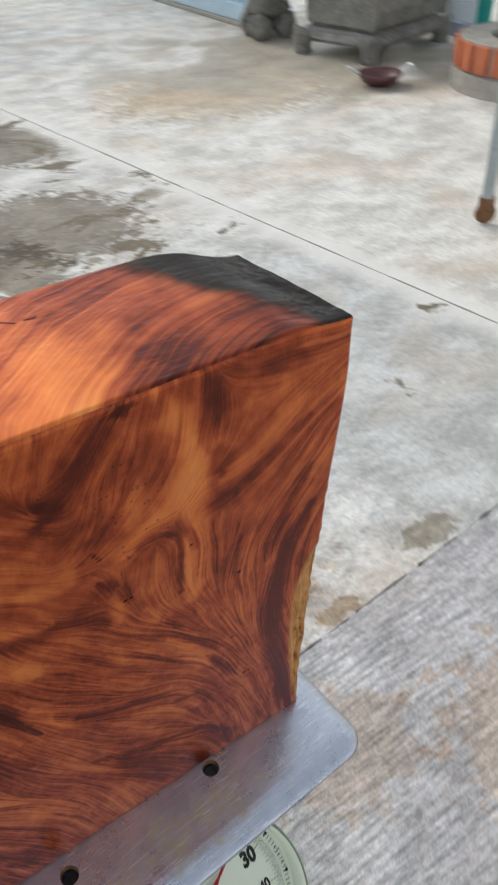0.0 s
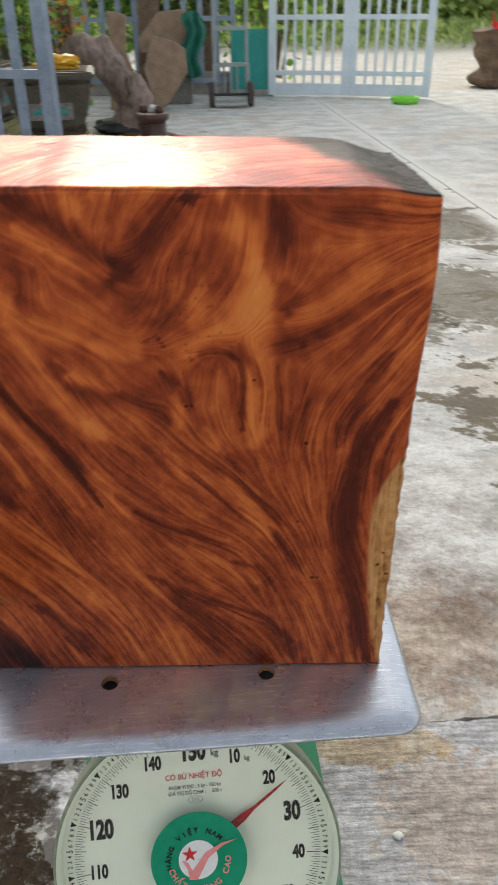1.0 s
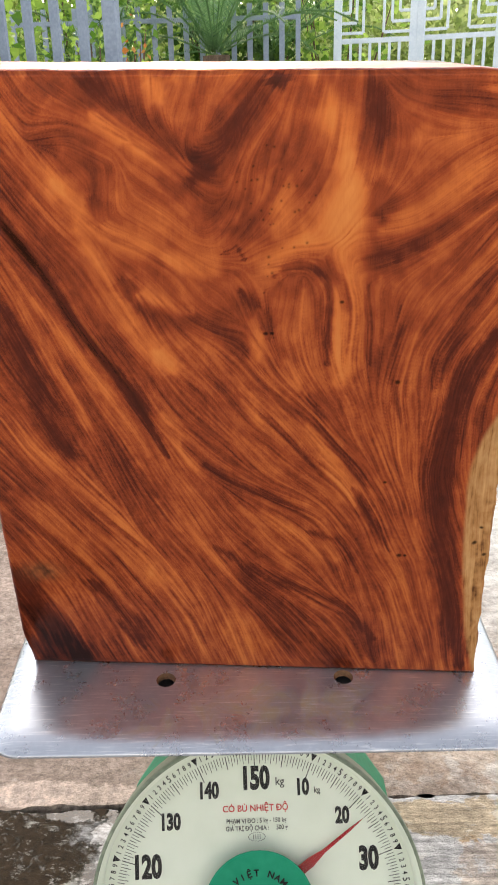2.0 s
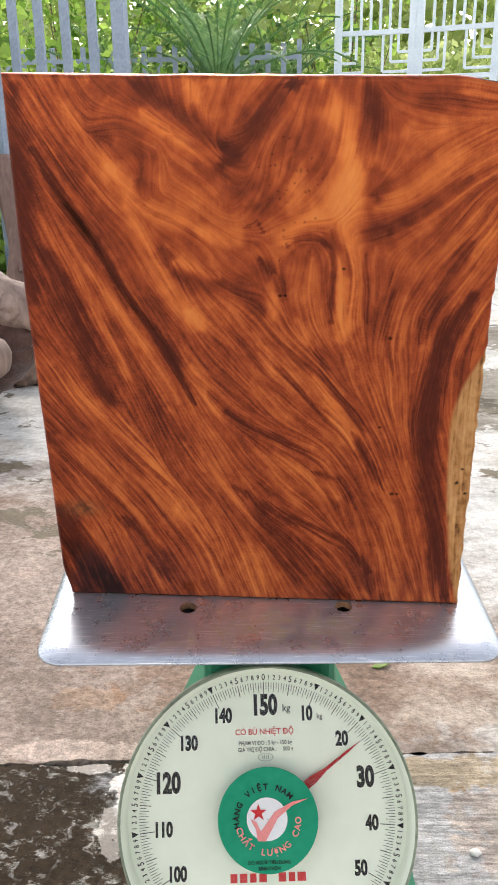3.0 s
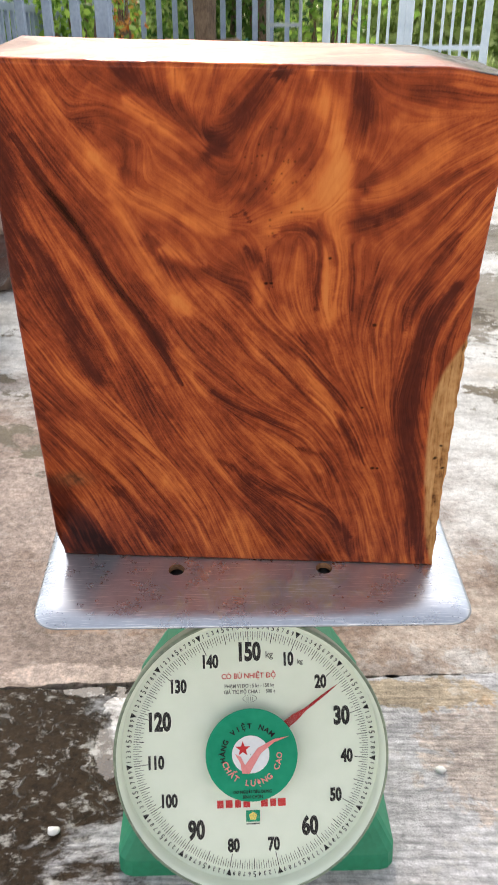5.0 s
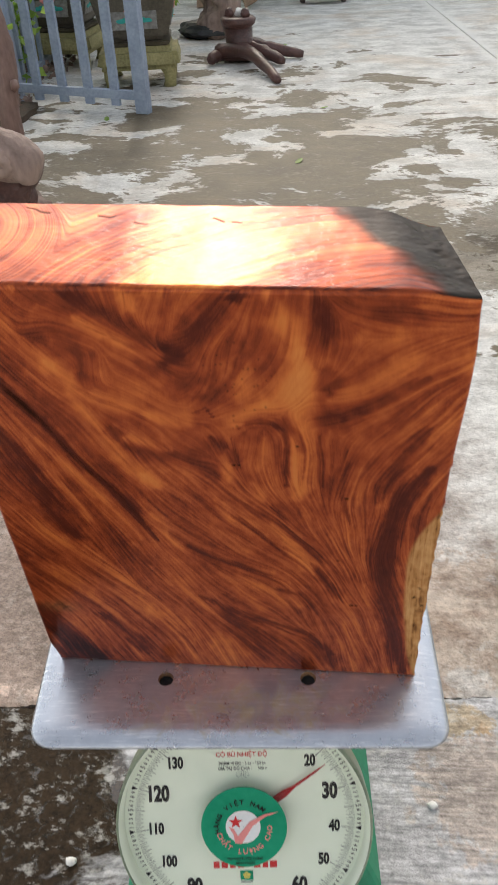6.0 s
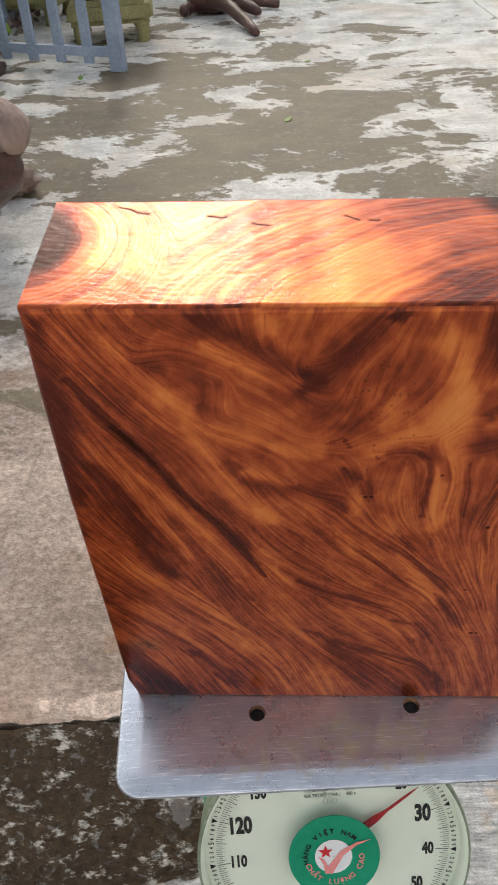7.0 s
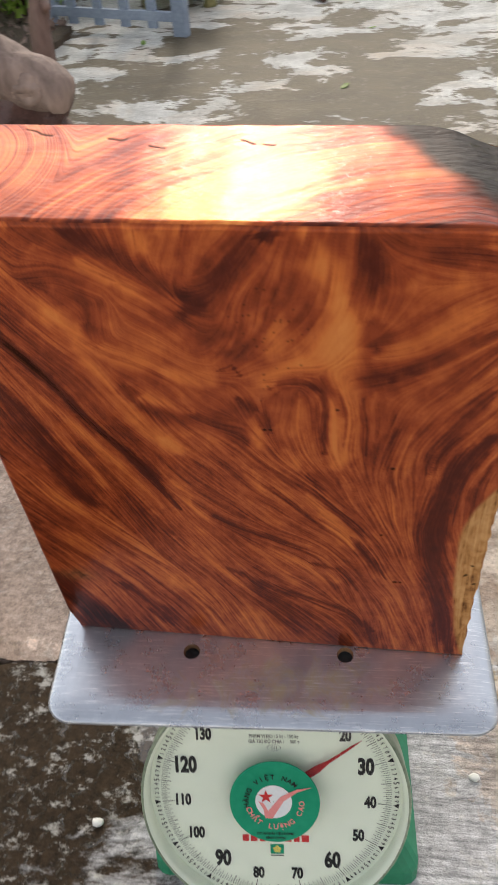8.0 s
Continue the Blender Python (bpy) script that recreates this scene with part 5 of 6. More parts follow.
gate_leaf((0.465, 8.30), (1.25, 8.14), "pale blue steel gate leaf with bars and stepped fret, closed")
gate_leaf((1.26, 8.13), (2.02, 7.88), "pale blue steel gate leaf with stepped fret beside the opening")
gate_leaf((2.70, 7.80), (3.40, 7.56), "pale blue steel gate leaf standing past the open gap")
ga, gb = Vector((3.56, 7.15, 0)), Vector((3.34, 4.2, 0))
slide = thing("sliding_gate", "pale blue corrugated sliding gate panel on its bottom rail", "gate", pose(ga.x, ga.y, 0, 0, 0, math.degrees(math.atan2((gb - ga).y, (gb - ga).x))))
length = (gb - ga).length
part("bottom_rail", box(length, 0.07, 0.10, 0.006), SLIDE_PAINT, slide, "", pose(length / 2, 0, 0.075))
part("track", box(length + 0.3, 0.10, 0.024, 0.004), MORTAR, slide, "", pose(length / 2, -0.02, 0.012))
for z in (0.42, 1.4):
    part("rail", box(length, 0.045, 0.05, 0.004), SLIDE_PAINT, slide, "", pose(length / 2, 0, z))
rib = mesh_of("rib", box(0.055, 0.028, 1.75, 0.004), SLIDE_PAINT)
for i in range(24):
    part("rib", rib, None, slide, "", pose(length * (i + 0.5) / 24, 0.02, 1.0))
part("sheet", box(length, 0.006, 1.75, 0.0), SLIDE_PAINT, slide, "", pose(length / 2, 0.045, 1.0))
part("brace", tube([(0.0, 0, 0.12), (-0.22, 0, 0.45)], 0.02, 8), SLIDE_PAINT, slide)
part("foot", box(0.5, 0.06, 0.06, 0.006), SLIDE_PAINT, slide, "", pose(-0.16, 0, 0.05))

# ---- things by the gate ----
board = thing("green_board", "teal painted metal sheet leaning beside the gate", "board", pose(0.285, 8.36, 0.03, -4, 0, -4))
part("sheet", box(0.40, 0.012, 0.56, 0.002, (0, 0, 0.31)), TEAL, board)
part("ledge", box(0.44, 0.05, 0.07, 0.006, (0, 0, 0.0)), MORTAR, board)

truck = thing("hand_truck", "grey two-wheeled steel hand truck parked upright", "hand truck", pose(0.07, 7.55, 0, 0, 0, 3))
for x in (-0.15, 0.15):
    part("side_tube", tube([(x, 0.02, 0.10), (x, 0.05, 0.55), (x, 0.10, 1.15)], 0.017, 8), GREY_TUBE, truck)
    wheel = part("wheel", lathe([(0.05, -0.025), (0.095, -0.025), (0.108, -0.015), (0.108, 0.015), (0.095, 0.025), (0.05, 0.025)], 24), RUBBER, truck, "worn rubber wheel", pose(x * 1.22, -0.01, 0.108, 0, 90, 0), True)
    part("rim", lathe([(0.0, -0.018), (0.05, -0.022), (0.05, 0.022), (0.0, 0.018)], 18), GREY_TUBE, wheel)
    part("bracket", box(0.035, 0.06, 0.14, 0.004, (x * 1.02, -0.03, 0.30)), GREY_TUBE, truck)
for z, y in ((0.36, 0.03), (0.66, 0.06), (0.92, 0.08)):
    part("cross_bar", box(0.33, 0.03, 0.035, 0.004, (0, y, z)), GREY_TUBE, truck)
for x in (-0.06, 0.0, 0.06):
    part("slat", tube([(x, 0.02, 0.10), (x, 0.03, 0.36)], 0.009, 8), GREY_TUBE, truck)
part("toe_plate", box(0.30, 0.16, 0.012, 0.002, (0, -0.06, 0.05)), GREY_TUBE, truck)
part("axle", tube([(-0.2, -0.01, 0.108), (0.2, -0.01, 0.108)], 0.012, 8), DARK_METAL, truck)

basin = lathe([(0.05, 0.0), (0.105, 0.0), (0.135, 0.055), (0.140, 0.055), (0.112, -0.002), (0.0, 0.004)], 32)
thing("plastic_basin", "small lime green plastic basin on the concrete", "basin", pose(1.735, 7.60, 0.004), bm=basin, material=LIME, smooth=True)


def plank_slab(name, label, pts, m, thick=0.06):
    b = outline(pts, thick)
    bmesh.ops.bevel(b, geom=b.edges[:], offset=0.008, segments=1, affect="EDGES")
    return thing(name, label, "wood slab", m, "raw wood slabs", bm=b, material=SLABWOOD)


plank_slab("wood_slab", "raw sawn wood slab leaning upright with wavy sides", [(-0.16, 0), (0.12, 0), (0.10, 0.25), (0.02, 0.5), (0.05, 0.78), (-0.13, 0.82), (-0.12, 0.45)], pose(-0.90, 7.45, 0.0, 82, 0, 6))
plank_slab("wood_slab", "broad raw wood slab with pointed lower edge", [(-0.05, 0.0), (0.05, 0.05), (0.24, 0.32), (0.22, 0.52), (0.10, 0.58), (-0.06, 0.62), (-0.16, 0.35)], pose(-0.56, 7.32, 0.0, 80, 0, 0))
plank_slab("wood_slab", "rounded brown wood slab under a green tarpaulin", [(-0.28, 0.0), (0.16, 0.0), (0.20, 0.30), (0.12, 0.36), (-0.10, 0.34), (-0.30, 0.12)], pose(-0.50, 7.85, 0.45, 84, 0, 0))
part_crate = box(0.42, 0.22, 0.45, 0.01, (0, 0, 0.225))
thing("wooden_crate", "weathered grey crate behind the wood slabs", "crate", pose(-0.52, 7.88, 0, 0, 0, 0), bm=part_crate, material=STONE)
cloth = bmesh.new()
bmesh.ops.create_grid(cloth, x_segments=18, y_segments=26, size=0.5)
for v in cloth.verts:
    x, y = v.co.x, v.co.y
    v.co = Vector((x * 0.20 + 0.03 * math.sin(9 * y), 0.04 * math.sin(14 * x + 3 * y) - 0.02, y * 0.55 * (0.85 + 0.15 * math.cos(3 * x))))
    v.co += Vector((0.02 * noise.noise(v.co * 9), 0.03 * noise.noise(v.co * 7), 0.02 * noise.noise(v.co * 8)))
bmesh.ops.solidify(cloth, geom=cloth.faces[:], thickness=0.004)
thing("tarpaulin", "crumpled green tarpaulin hanging over the wood slabs", "tarpaulin", pose(-0.29, 7.68, 0.52, 0, 10, 10), bm=cloth, material=TARP, smooth=True)

# ---- stump outside the gate ----
stump = thing("tree_stump", "split rough tree stump beside the road with a red plastic cap", "stump", pose(3.08, 9.35, -0.05))
b = tube(bend([(0, 0, 0), (0.02, 0, 0.2), (-0.02, 0, 0.42), (-0.06, 0, 0.62)], 14), [0.20 + 0.03 * math.sin(i) for i in range(14)], 22, 0.55, seed=3)
part("trunk", b, STUMP, stump, "", None)
part("root", tube(bend([(0.1, -0.1, 0.1), (0.26, -0.16, 0.22), (0.34, -0.12, 0.45)], 10), [0.13, 0.14, 0.14, 0.13, 0.12, 0.12, 0.11, 0.10, 0.09, 0.07], 14, 0.5, seed=8), STUMP, stump)
redcap = thing("red_cup", "small red plastic cup on the stump", "cup", pose(3.0, 9.16, 0.56))
part("cup", lathe([(0.03, 0.0), (0.042, 0.07), (0.036, 0.07), (0.02, 0.006)], 16), RED_PLASTIC, redcap)
part("stick", tube([(-0.04, 0, 0.02), (-0.05, 0, 0.16)], 0.01, 6), RED_PLASTIC, redcap)

# ---- stump with dark base, yellow bag, root stool ----
b = tube(bend([(0.06, 0, 0.06), (0.05, 0.0, 0.20), (0.0, -0.02, 0.34), (-0.10, 0.0, 0.48), (-0.27, 0.05, 0.58), (-0.46, 0.1, 0.52)], 26), [0.14, 0.13, 0.115, 0.105, 0.10, 0.095, 0.09, 0.09, 0.09, 0.09, 0.095, 0.10, 0.105, 0.11, 0.115, 0.12, 0.125, 0.125, 0.125, 0.12, 0.115, 0.11, 0.10, 0.09, 0.07, 0.05], 20, 0.6, seed=5)
sculpt = thing("wood_root_sculpture", "gnarled brown root wood standing on a dark base", "root wood", pose(-0.76, 6.05, 0))
part("root", b, DRIFTWOOD, sculpt, "", None, True)
part("root", tube(bend([(-0.02, -0.06, 0.05), (0.14, -0.14, 0.20), (0.10, -0.12, 0.42)], 12), [0.12, 0.12, 0.115, 0.11, 0.10, 0.10, 0.09, 0.09, 0.08, 0.07, 0.06, 0.05], 14, 0.5, seed=9), DRIFTWOOD, sculpt, "", None, True)
part("base", lump((0.26, 0.20, 0.07), 0.25, 2.0, 4, 3), DARK_METAL, sculpt, "", pose(0, 0, 0.055))
bag = lump((0.11, 0.06, 0.045), 0.6, 3.0, 9, 4)
thing("plastic_bag", "crumpled yellow plastic bag lying on the planter", "bag", pose(-0.95, 4.62, 0.60, 0, 0, 10), bm=bag, material=YELLOW_BAG, smooth=True)

stool = thing("root_stool", "dark polished root stool with spreading root legs", "stool", pose(-0.47, 5.14, 0))
part("seat", lathe([(0.0, 0.15), (0.08, 0.15), (0.085, 0.20), (0.11, 0.22), (0.115, 0.25), (0.10, 0.262), (0.0, 0.255)], 28), ROOTWOOD, stool, "", None, True)
part("stem", tube([(0, 0, 0.02), (0, 0, 0.1), (0, 0, 0.2)], [0.12, 0.085, 0.09], 18, 0.25), ROOTWOOD, stool, "", None, True)
for k, pts in enumerate(([(-0.13, -0.05, 0.07), (0.05, -0.16, 0.09), (0.18, -0.40, 0.06), (0.29, -0.68, 0.02)], [(0.05, 0.0, 0.08), (0.18, -0.08, 0.06), (0.30, -0.20, 0.03)], [(0.05, 0.05, 0.09), (0.22, 0.05, 0.06), (0.42, 0.02, 0.025)], [(-0.04, 0.02, 0.06), (-0.15, -0.10, 0.05), (-0.17, -0.16, 0.03)])):
    part("leg", tube(bend(pts, 12), [0.045, 0.045, 0.045, 0.043, 0.04, 0.04, 0.038, 0.035, 0.032, 0.03, 0.026, 0.02], 12, 0.3, seed=k), ROOTWOOD, stool, "", None, True)
for x, y in ((-0.06, 0.03), (0.05, -0.02)):
    part("knob", lump((0.028, 0.026, 0.035), 0.3, 2, x * 50, 3), ROOTWOOD, stool, "", pose(x, y, 0.275), True)
part("pale_knot", lump((0.035, 0.03, 0.03), 0.3, 2, 3, 3), PEBBLE_M, stool, "", pose(0.01, 0.04, 0.275), True)

# ---- planter on a stone stand behind the fence ----
pot = thing("flower_planter", "brown glazed planter with painted flowers on mossy stone stand", "planter", pose(-1.02, 4.62, 0, 0, 0, 8))


def tapered(w0, d0, w1, d1, h, bev=0.01):
    b = bmesh.new()
    lo = [b.verts.new((x * w0 / 2, y * d0 / 2, 0)) for x, y in ((-1, -1), (1, -1), (1, 1), (-1, 1))]
    hi = [b.verts.new((x * w1 / 2, y * d1 / 2, h)) for x, y in ((-1, -1), (1, -1), (1, 1), (-1, 1))]
    for i in range(4):
        b.faces.new((lo[i], lo[(i + 1) % 4], hi[(i + 1) % 4], hi[i]))
    b.faces.new(lo[::-1])
    b.faces.new(hi)
    bmesh.ops.bevel(b, geom=b.edges[:], offset=bev, segments=2, affect="EDGES")
    return b


part("stand_top", tapered(0.50, 0.46, 0.44, 0.40, 0.12, 0.03), STAND, pot, "mossy yellow stone stand", pose(0, 0, 0.10))
for x in (-0.17, 0.17):
    for y in (-0.16, 0.16):
        part("stand_leg", tube(bend([(x * 0.9, y * 0.9, 0.14), (x * 1.05, y * 1.05, 0.07), (x * 1.0, y * 1.0, 0.0)], 6), [0.055, 0.05, 0.04, 0.035, 0.035, 0.04], 10), STAND, pot, "", None, True)
part("foot_rim", tapered(0.36, 0.33, 0.40, 0.37, 0.03, 0.008), POT, pot, "", pose(0, 0, 0.22))
part("body", tapered(0.36, 0.34, 0.50, 0.46, 0.28, 0.025), POT, pot, "brown glazed pot body", pose(0, 0, 0.25))
part("rim", tapered(0.54, 0.50, 0.54, 0.50, 0.04, 0.012), POT, pot, "", pose(0, 0, 0.53))
part("soil", tapered(0.46, 0.42, 0.46, 0.42, 0.01, 0.002), SOIL, pot, "", pose(0, 0, 0.565))
for fx, turn, oy in ((0.0, 0, -0.204), (0.218, 90, 0.0)):
    pan = part("flower_panel", box(0.26, 0.008, 0.15, 0.003), STONE, pot, "painted flower panel", pose(fx, oy, 0.39, -13 if turn == 0 else 0, 0 if turn == 0 else 14, 0) @ pose(0, 0, 0, 0, 0, turn))
    for i in range(5):
        part("leaf_mark", lump((0.03, 0.004, 0.012), 0.2, 2, i, 2), TEAL, pan, "", pose(-0.07 + 0.036 * i, -0.005, -0.03 + 0.008 * (i % 2)))
    for i in range(2):
        part("flower_mark", lump((0.02, 0.004, 0.018), 0.3, 3, i + 5, 2), PINK_INK, pan, "", pose(-0.03 + 0.06 * i, -0.005, 0.02))
pot2 = copy_thing(pot, pose(-1.62, 5.15, 0, 0, 0, -6))

# ---- driftwood near the block ----
drift = thing("driftwood_root", "big weathered grey-brown driftwood root lying on the concrete", "driftwood", pose(-1.05, 1.95, 0))
b = tube(bend([(-0.62, 0.20, 0.80), (-0.30, 0.05, 0.66), (-0.05, -0.05, 0.49), (0.10, -0.09, 0.415), (0.20, -0.10, 0.375), (0.275, -0.10, 0.345)], 30), [0.122 - 0.0022 * i for i in range(24)] + [0.068, 0.066, 0.063, 0.058, 0.050, 0.036], 30, 0.24, seed=2)
part("upper_root", b, DRIFTWOOD, drift, "pale weathered upper root", None, True)
part("burl", lump((0.09, 0.075, 0.052), 0.28, 2.2, 17, 4), DRIFTWOOD, drift, "", pose(0.165, -0.10, 0.385, 0, 22, 0), True)
part("hollow_underside", lump((0.19, 0.10, 0.10), 0.24, 1.6, 21, 4), ROOTWOOD, drift, "dark hollow underside", pose(0.055, -0.06, 0.275, 0, -18, 0), True)
part("lower_root", tube(bend([(0.18, -0.07, 0.27), (0.11, 0.0, 0.21), (0.02, 0.05, 0.16), (-0.12, 0.12, 0.07), (-0.30, 0.16, 0.02)], 20), [0.045, 0.062, 0.074, 0.082, 0.088, 0.092, 0.096, 0.10, 0.104, 0.108, 0.11, 0.11, 0.11, 0.11, 0.108, 0.105, 0.10, 0.095, 0.085, 0.07], 22, 0.18, seed=6), ROOTWOOD, drift, "", None, True)
part("back_root", lump((0.16, 0.10, 0.075), 0.35, 2.0, 23, 4), DRIFTWOOD, drift, "", pose(-0.04, 0.36, 0.055), True)
part("front_root", tube(bend([(-0.34, -0.20, 0.02), (-0.16, -0.34, 0.12), (0.02, -0.37, 0.22), (0.16, -0.37, 0.265), (0.235, -0.37, 0.255)], 24), [0.11, 0.112, 0.113, 0.113, 0.112, 0.11, 0.108, 0.105, 0.102, 0.099, 0.096, 0.093, 0.09, 0.087, 0.084, 0.081, 0.078, 0.075, 0.072, 0.068, 0.062, 0.054, 0.043, 0.026], 22, 0.15, seed=12), DRIFTWOOD, drift, "", None, True)
part("flat_root", outline([(-0.40, 0.26), (-0.10, 0.22), (0.02, 0.31), (0.09, 0.46), (-0.05, 0.47), (-0.4, 0.50)], 0.035, z=0.004), ROOTWOOD, drift)
branch = thing("branch", "smooth brown branch standing against the fence", "branch", pose(-1.235, 2.72, 0))
part("stem", tube(bend([(0.06, 0.0, 0.0), (0.055, 0.02, 0.30), (0.075, 0.05, 0.48), (0.045, 0.08, 0.68), (0.035, 0.10, 0.86)], 22), [0.045 - 0.0006 * i for i in range(22)], 12, 0.2, seed=4), BRANCH, branch, "", None, True)
part("knot", lump((0.018, 0.018, 0.022), 0.3, 2, 2, 2), BRANCH, branch, "", pose(0.105, 0.0, 0.40), True)

# ---- stone planters, wok, brick ring and trolley ----
tub = thing("stone_planter", "big square weathered grey stone planter on low feet", "planter", pose(3.55, 3.465, 0, 0, 0, 10.9))
part("body", tapered(0.70, 0.49, 0.76, 0.55, 0.55, 0.03), STONE, tub, "", pose(0, 0, 0.14))
part("lip", tapered(0.82, 0.61, 0.82, 0.61, 0.07, 0.02), STONE, tub, "", pose(0, 0, 0.68))
part("plinth", tapered(0.80, 0.59, 0.72, 0.51, 0.07, 0.02), STONE, tub, "", pose(0, 0, 0.075))
for x in (-0.34, 0.34):
    for y in (-0.235, 0.235):
        part("foot", tube(bend([(x, y, 0.12), (x * 1.06, y * 1.06, 0.06), (x * 1.04, y * 1.04, 0.0)], 5), [0.08, 0.07, 0.055, 0.05, 0.055], 10), STONE, tub, "", None, True)
for sx in (-1, 1):
    part("corner_rib", box(0.05, 0.05, 0.52, 0.012, (sx * 0.35, -0.245, 0.42)), STONE, tub)
part("carved_panel", box(0.50, 0.02, 0.36, 0.012, (0, -0.254, 0.42)), STONE, tub)
urn = thing("stone_urn", "weathered grey stone urn on clawed feet", "urn", pose(3.27, 4.14, 0))
part("body", lathe([(0.10, 0.13), (0.15, 0.16), (0.12, 0.22), (0.16, 0.30), (0.17, 0.50), (0.24, 0.62), (0.27, 0.66), (0.25, 0.70), (0.20, 0.66)], 32), STONE, urn, "", None, True)
for i in range(4):
    a = radians(90 * i + 30)
    part("claw_foot", lump((0.07, 0.06, 0.085), 0.25, 2, i, 3), STONE, urn, "", pose(0.12 * math.cos(a), 0.12 * math.sin(a), 0.075), True)
wok = thing("wok", "small maroon two-handled wok on the concrete", "wok", pose(2.98, 2.80, 0.0) @ Matrix.Scale(0.74, 4))
part("bowl", lathe([(0.0, 0.002), (0.07, 0.004), (0.125, 0.035), (0.155, 0.085), (0.150, 0.087), (0.118, 0.042), (0.066, 0.014), (0.0, 0.010)], 40), WOK_M, wok, "", None, True)
for s in (-1, 1):
    part("handle", tube(bend([(s * 0.10, -0.11 * s, 0.085), (s * 0.16, -0.15 * s, 0.115), (s * 0.19, -0.10 * s, 0.125), (s * 0.14, -0.055 * s, 0.085)], 12), 0.011, 8), ALU, wok, "", None, True)
ring = thing("brick_ring", "round planter ring of orange bricks and grey mortar", "planter", pose(3.53, 2.31, 0))
part("core", lathe([(0.24, 0.0), (0.375, 0.0), (0.375, 0.09), (0.352, 0.10), (0.352, 0.232), (0.20, 0.232), (0.20, 0.12), (0.0, 0.12)], 40), MORTAR, ring, "grey mortar core")
bk = mesh_of("brick", box(0.075, 0.11, 0.125, 0.007), BRICK)
for i in range(22):
    a = 2 * math.pi * i / 22
    part("brick", bk, None, ring, "", pose(0.318 * math.cos(a), 0.318 * math.sin(a), 0.166, 0, 0, math.degrees(a) + 90 + rng.uniform(-3, 3)))
part("soil", lathe([(0.24, 0.20), (0.1, 0.21), (0.0, 0.215)], 24), SOIL, ring)
cart = thing("steel_trolley", "pale grey steel tube trolley on rusty castors", "trolley", pose(2.02, 1.27, 0, 0, 0, 30))
for x, y in ((0.0, 0.0), (0.62, 0.0), (0.0, -0.42), (0.62, -0.42)):
    part("leg", box(0.034, 0.034, 0.68, 0.004, (x, y, 0.43)), GREY_TUBE, cart)
    castor = part("castor", box(0.036, 0.05, 0.05, 0.008, (x, y, 0.072)), RUST_BROWN, cart, "rusty castor fork")
    part("wheel", lathe([(0.0, -0.011), (0.032, -0.011), (0.036, 0.0), (0.032, 0.011), (0.0, 0.011)], 18), RUST_BROWN, castor, "", pose(x, y, 0.038, 0, 90, 20))
for y in (0.0, -0.42):
    part("rail", box(0.62, 0.03, 0.03, 0.003, (0.31, y, 0.16)), GREY_TUBE, cart)
part("tray", box(0.68, 0.48, 0.03, 0.006, (0.31, -0.21, 0.775)), GREY_TUBE, cart)

# ---- small things on the concrete ----
for x, y, s, k in ((0.254, 0.079, 0.0075, 1), (-0.245, -0.03, 0.008, 2), (-0.13, -0.13, 0.006, 3), (0.32, -0.2, 0.006, 5)):
    thing("pebble", "small pale pebble on the rough concrete", "pebble", pose(x, y, s * 0.35), "pebbles on the slab", bm=lump((s, s * 0.75, s * 0.5), 0.3, 2, k, 2), material=PEBBLE_M, smooth=True)
for x, y, s, a in ((0.18, 0.464, 0.018, 20), (-0.018, 3.0, 0.03, 60), (0.09, 3.9, 0.02, 10), (-1.05, 3.75, 0.03, 100), (-0.2, 5.6, 0.03, 30)):
    lf = outline([(-s, 0), (-0.3 * s, 0.45 * s), (0.5 * s, 0.35 * s), (s, 0), (0.4 * s, -0.4 * s), (-0.4 * s, -0.4 * s)], 0.0015)
    for v in lf.verts:
        v.co.z += 0.12 * s * math.sin(v.co.x / s * 2) + 0.12 * s
    thing("fallen_leaf", "small fallen yellow-green leaf on the concrete", "leaf", pose(x, y, 0.001, 0, 0, a), "fallen leaves", bm=lf, material=LEAF_A)


# ---- garden ----
def cycad(at, height, count, length, seed, m1=FROND):
    r = random.Random(seed)
    c = thing("cycad", "green cycad palm with arching feathery fronds", "palm", pose(*at))
    part("trunk", tube([(0, 0, 0), (0.02, 0, height * 0.5), (0, 0, height)], [0.13, 0.12, 0.13], 14, 0.4, seed=seed), STUMP, c)
    for k in range(count):
        az, el = 2 * math.pi * k / count + r.uniform(-0.2, 0.2), r.uniform(0.35, 1.25)
        ln = length * r.uniform(0.8, 1.1)
        vs, fs = [], []
        prev = None
        pts = []
        for i in range(20):
            t = i / 19
            e = el - 1.1 * t * t
            q = Vector((math.cos(az) * math.cos(e), math.sin(az) * math.cos(e), math.sin(e))) * ln / 19
            pts.append((pts[-1] if pts else Vector((0, 0, height))) + q)
        sidev = Vector((-math.sin(az), math.cos(az), 0))
        for i in range(1, 20):
            d = (pts[i] - pts[i - 1]).normalized()
            for j in range(3):
                p = pts[i - 1].lerp(pts[i], j / 3)
                l = 0.19 * math.sin(math.pi * min(1, (i + j / 3) / 20 * 0.86 + 0.12)) * r.uniform(0.9, 1.1)
                for s in (-1, 1):
                    tip = p + (sidev * s * 0.82 + d * 0.5 + Vector((0, 0, 0.12))).normalized() * l
                    n = len(vs)
                    vs += [p - d * 0.005, p + d * 0.005, tip]
                    fs.append((n, n + 1, n + 2))
        me = bpy.data.meshes.new("frond")
        me.from_pydata([tuple(v) for v in vs], [], fs)
        me.materials.append(m1)
        fr = part("frond", me, None, c)
        part("stalk", tube(pts[::3], 0.008, 5), m1, fr)
    return c


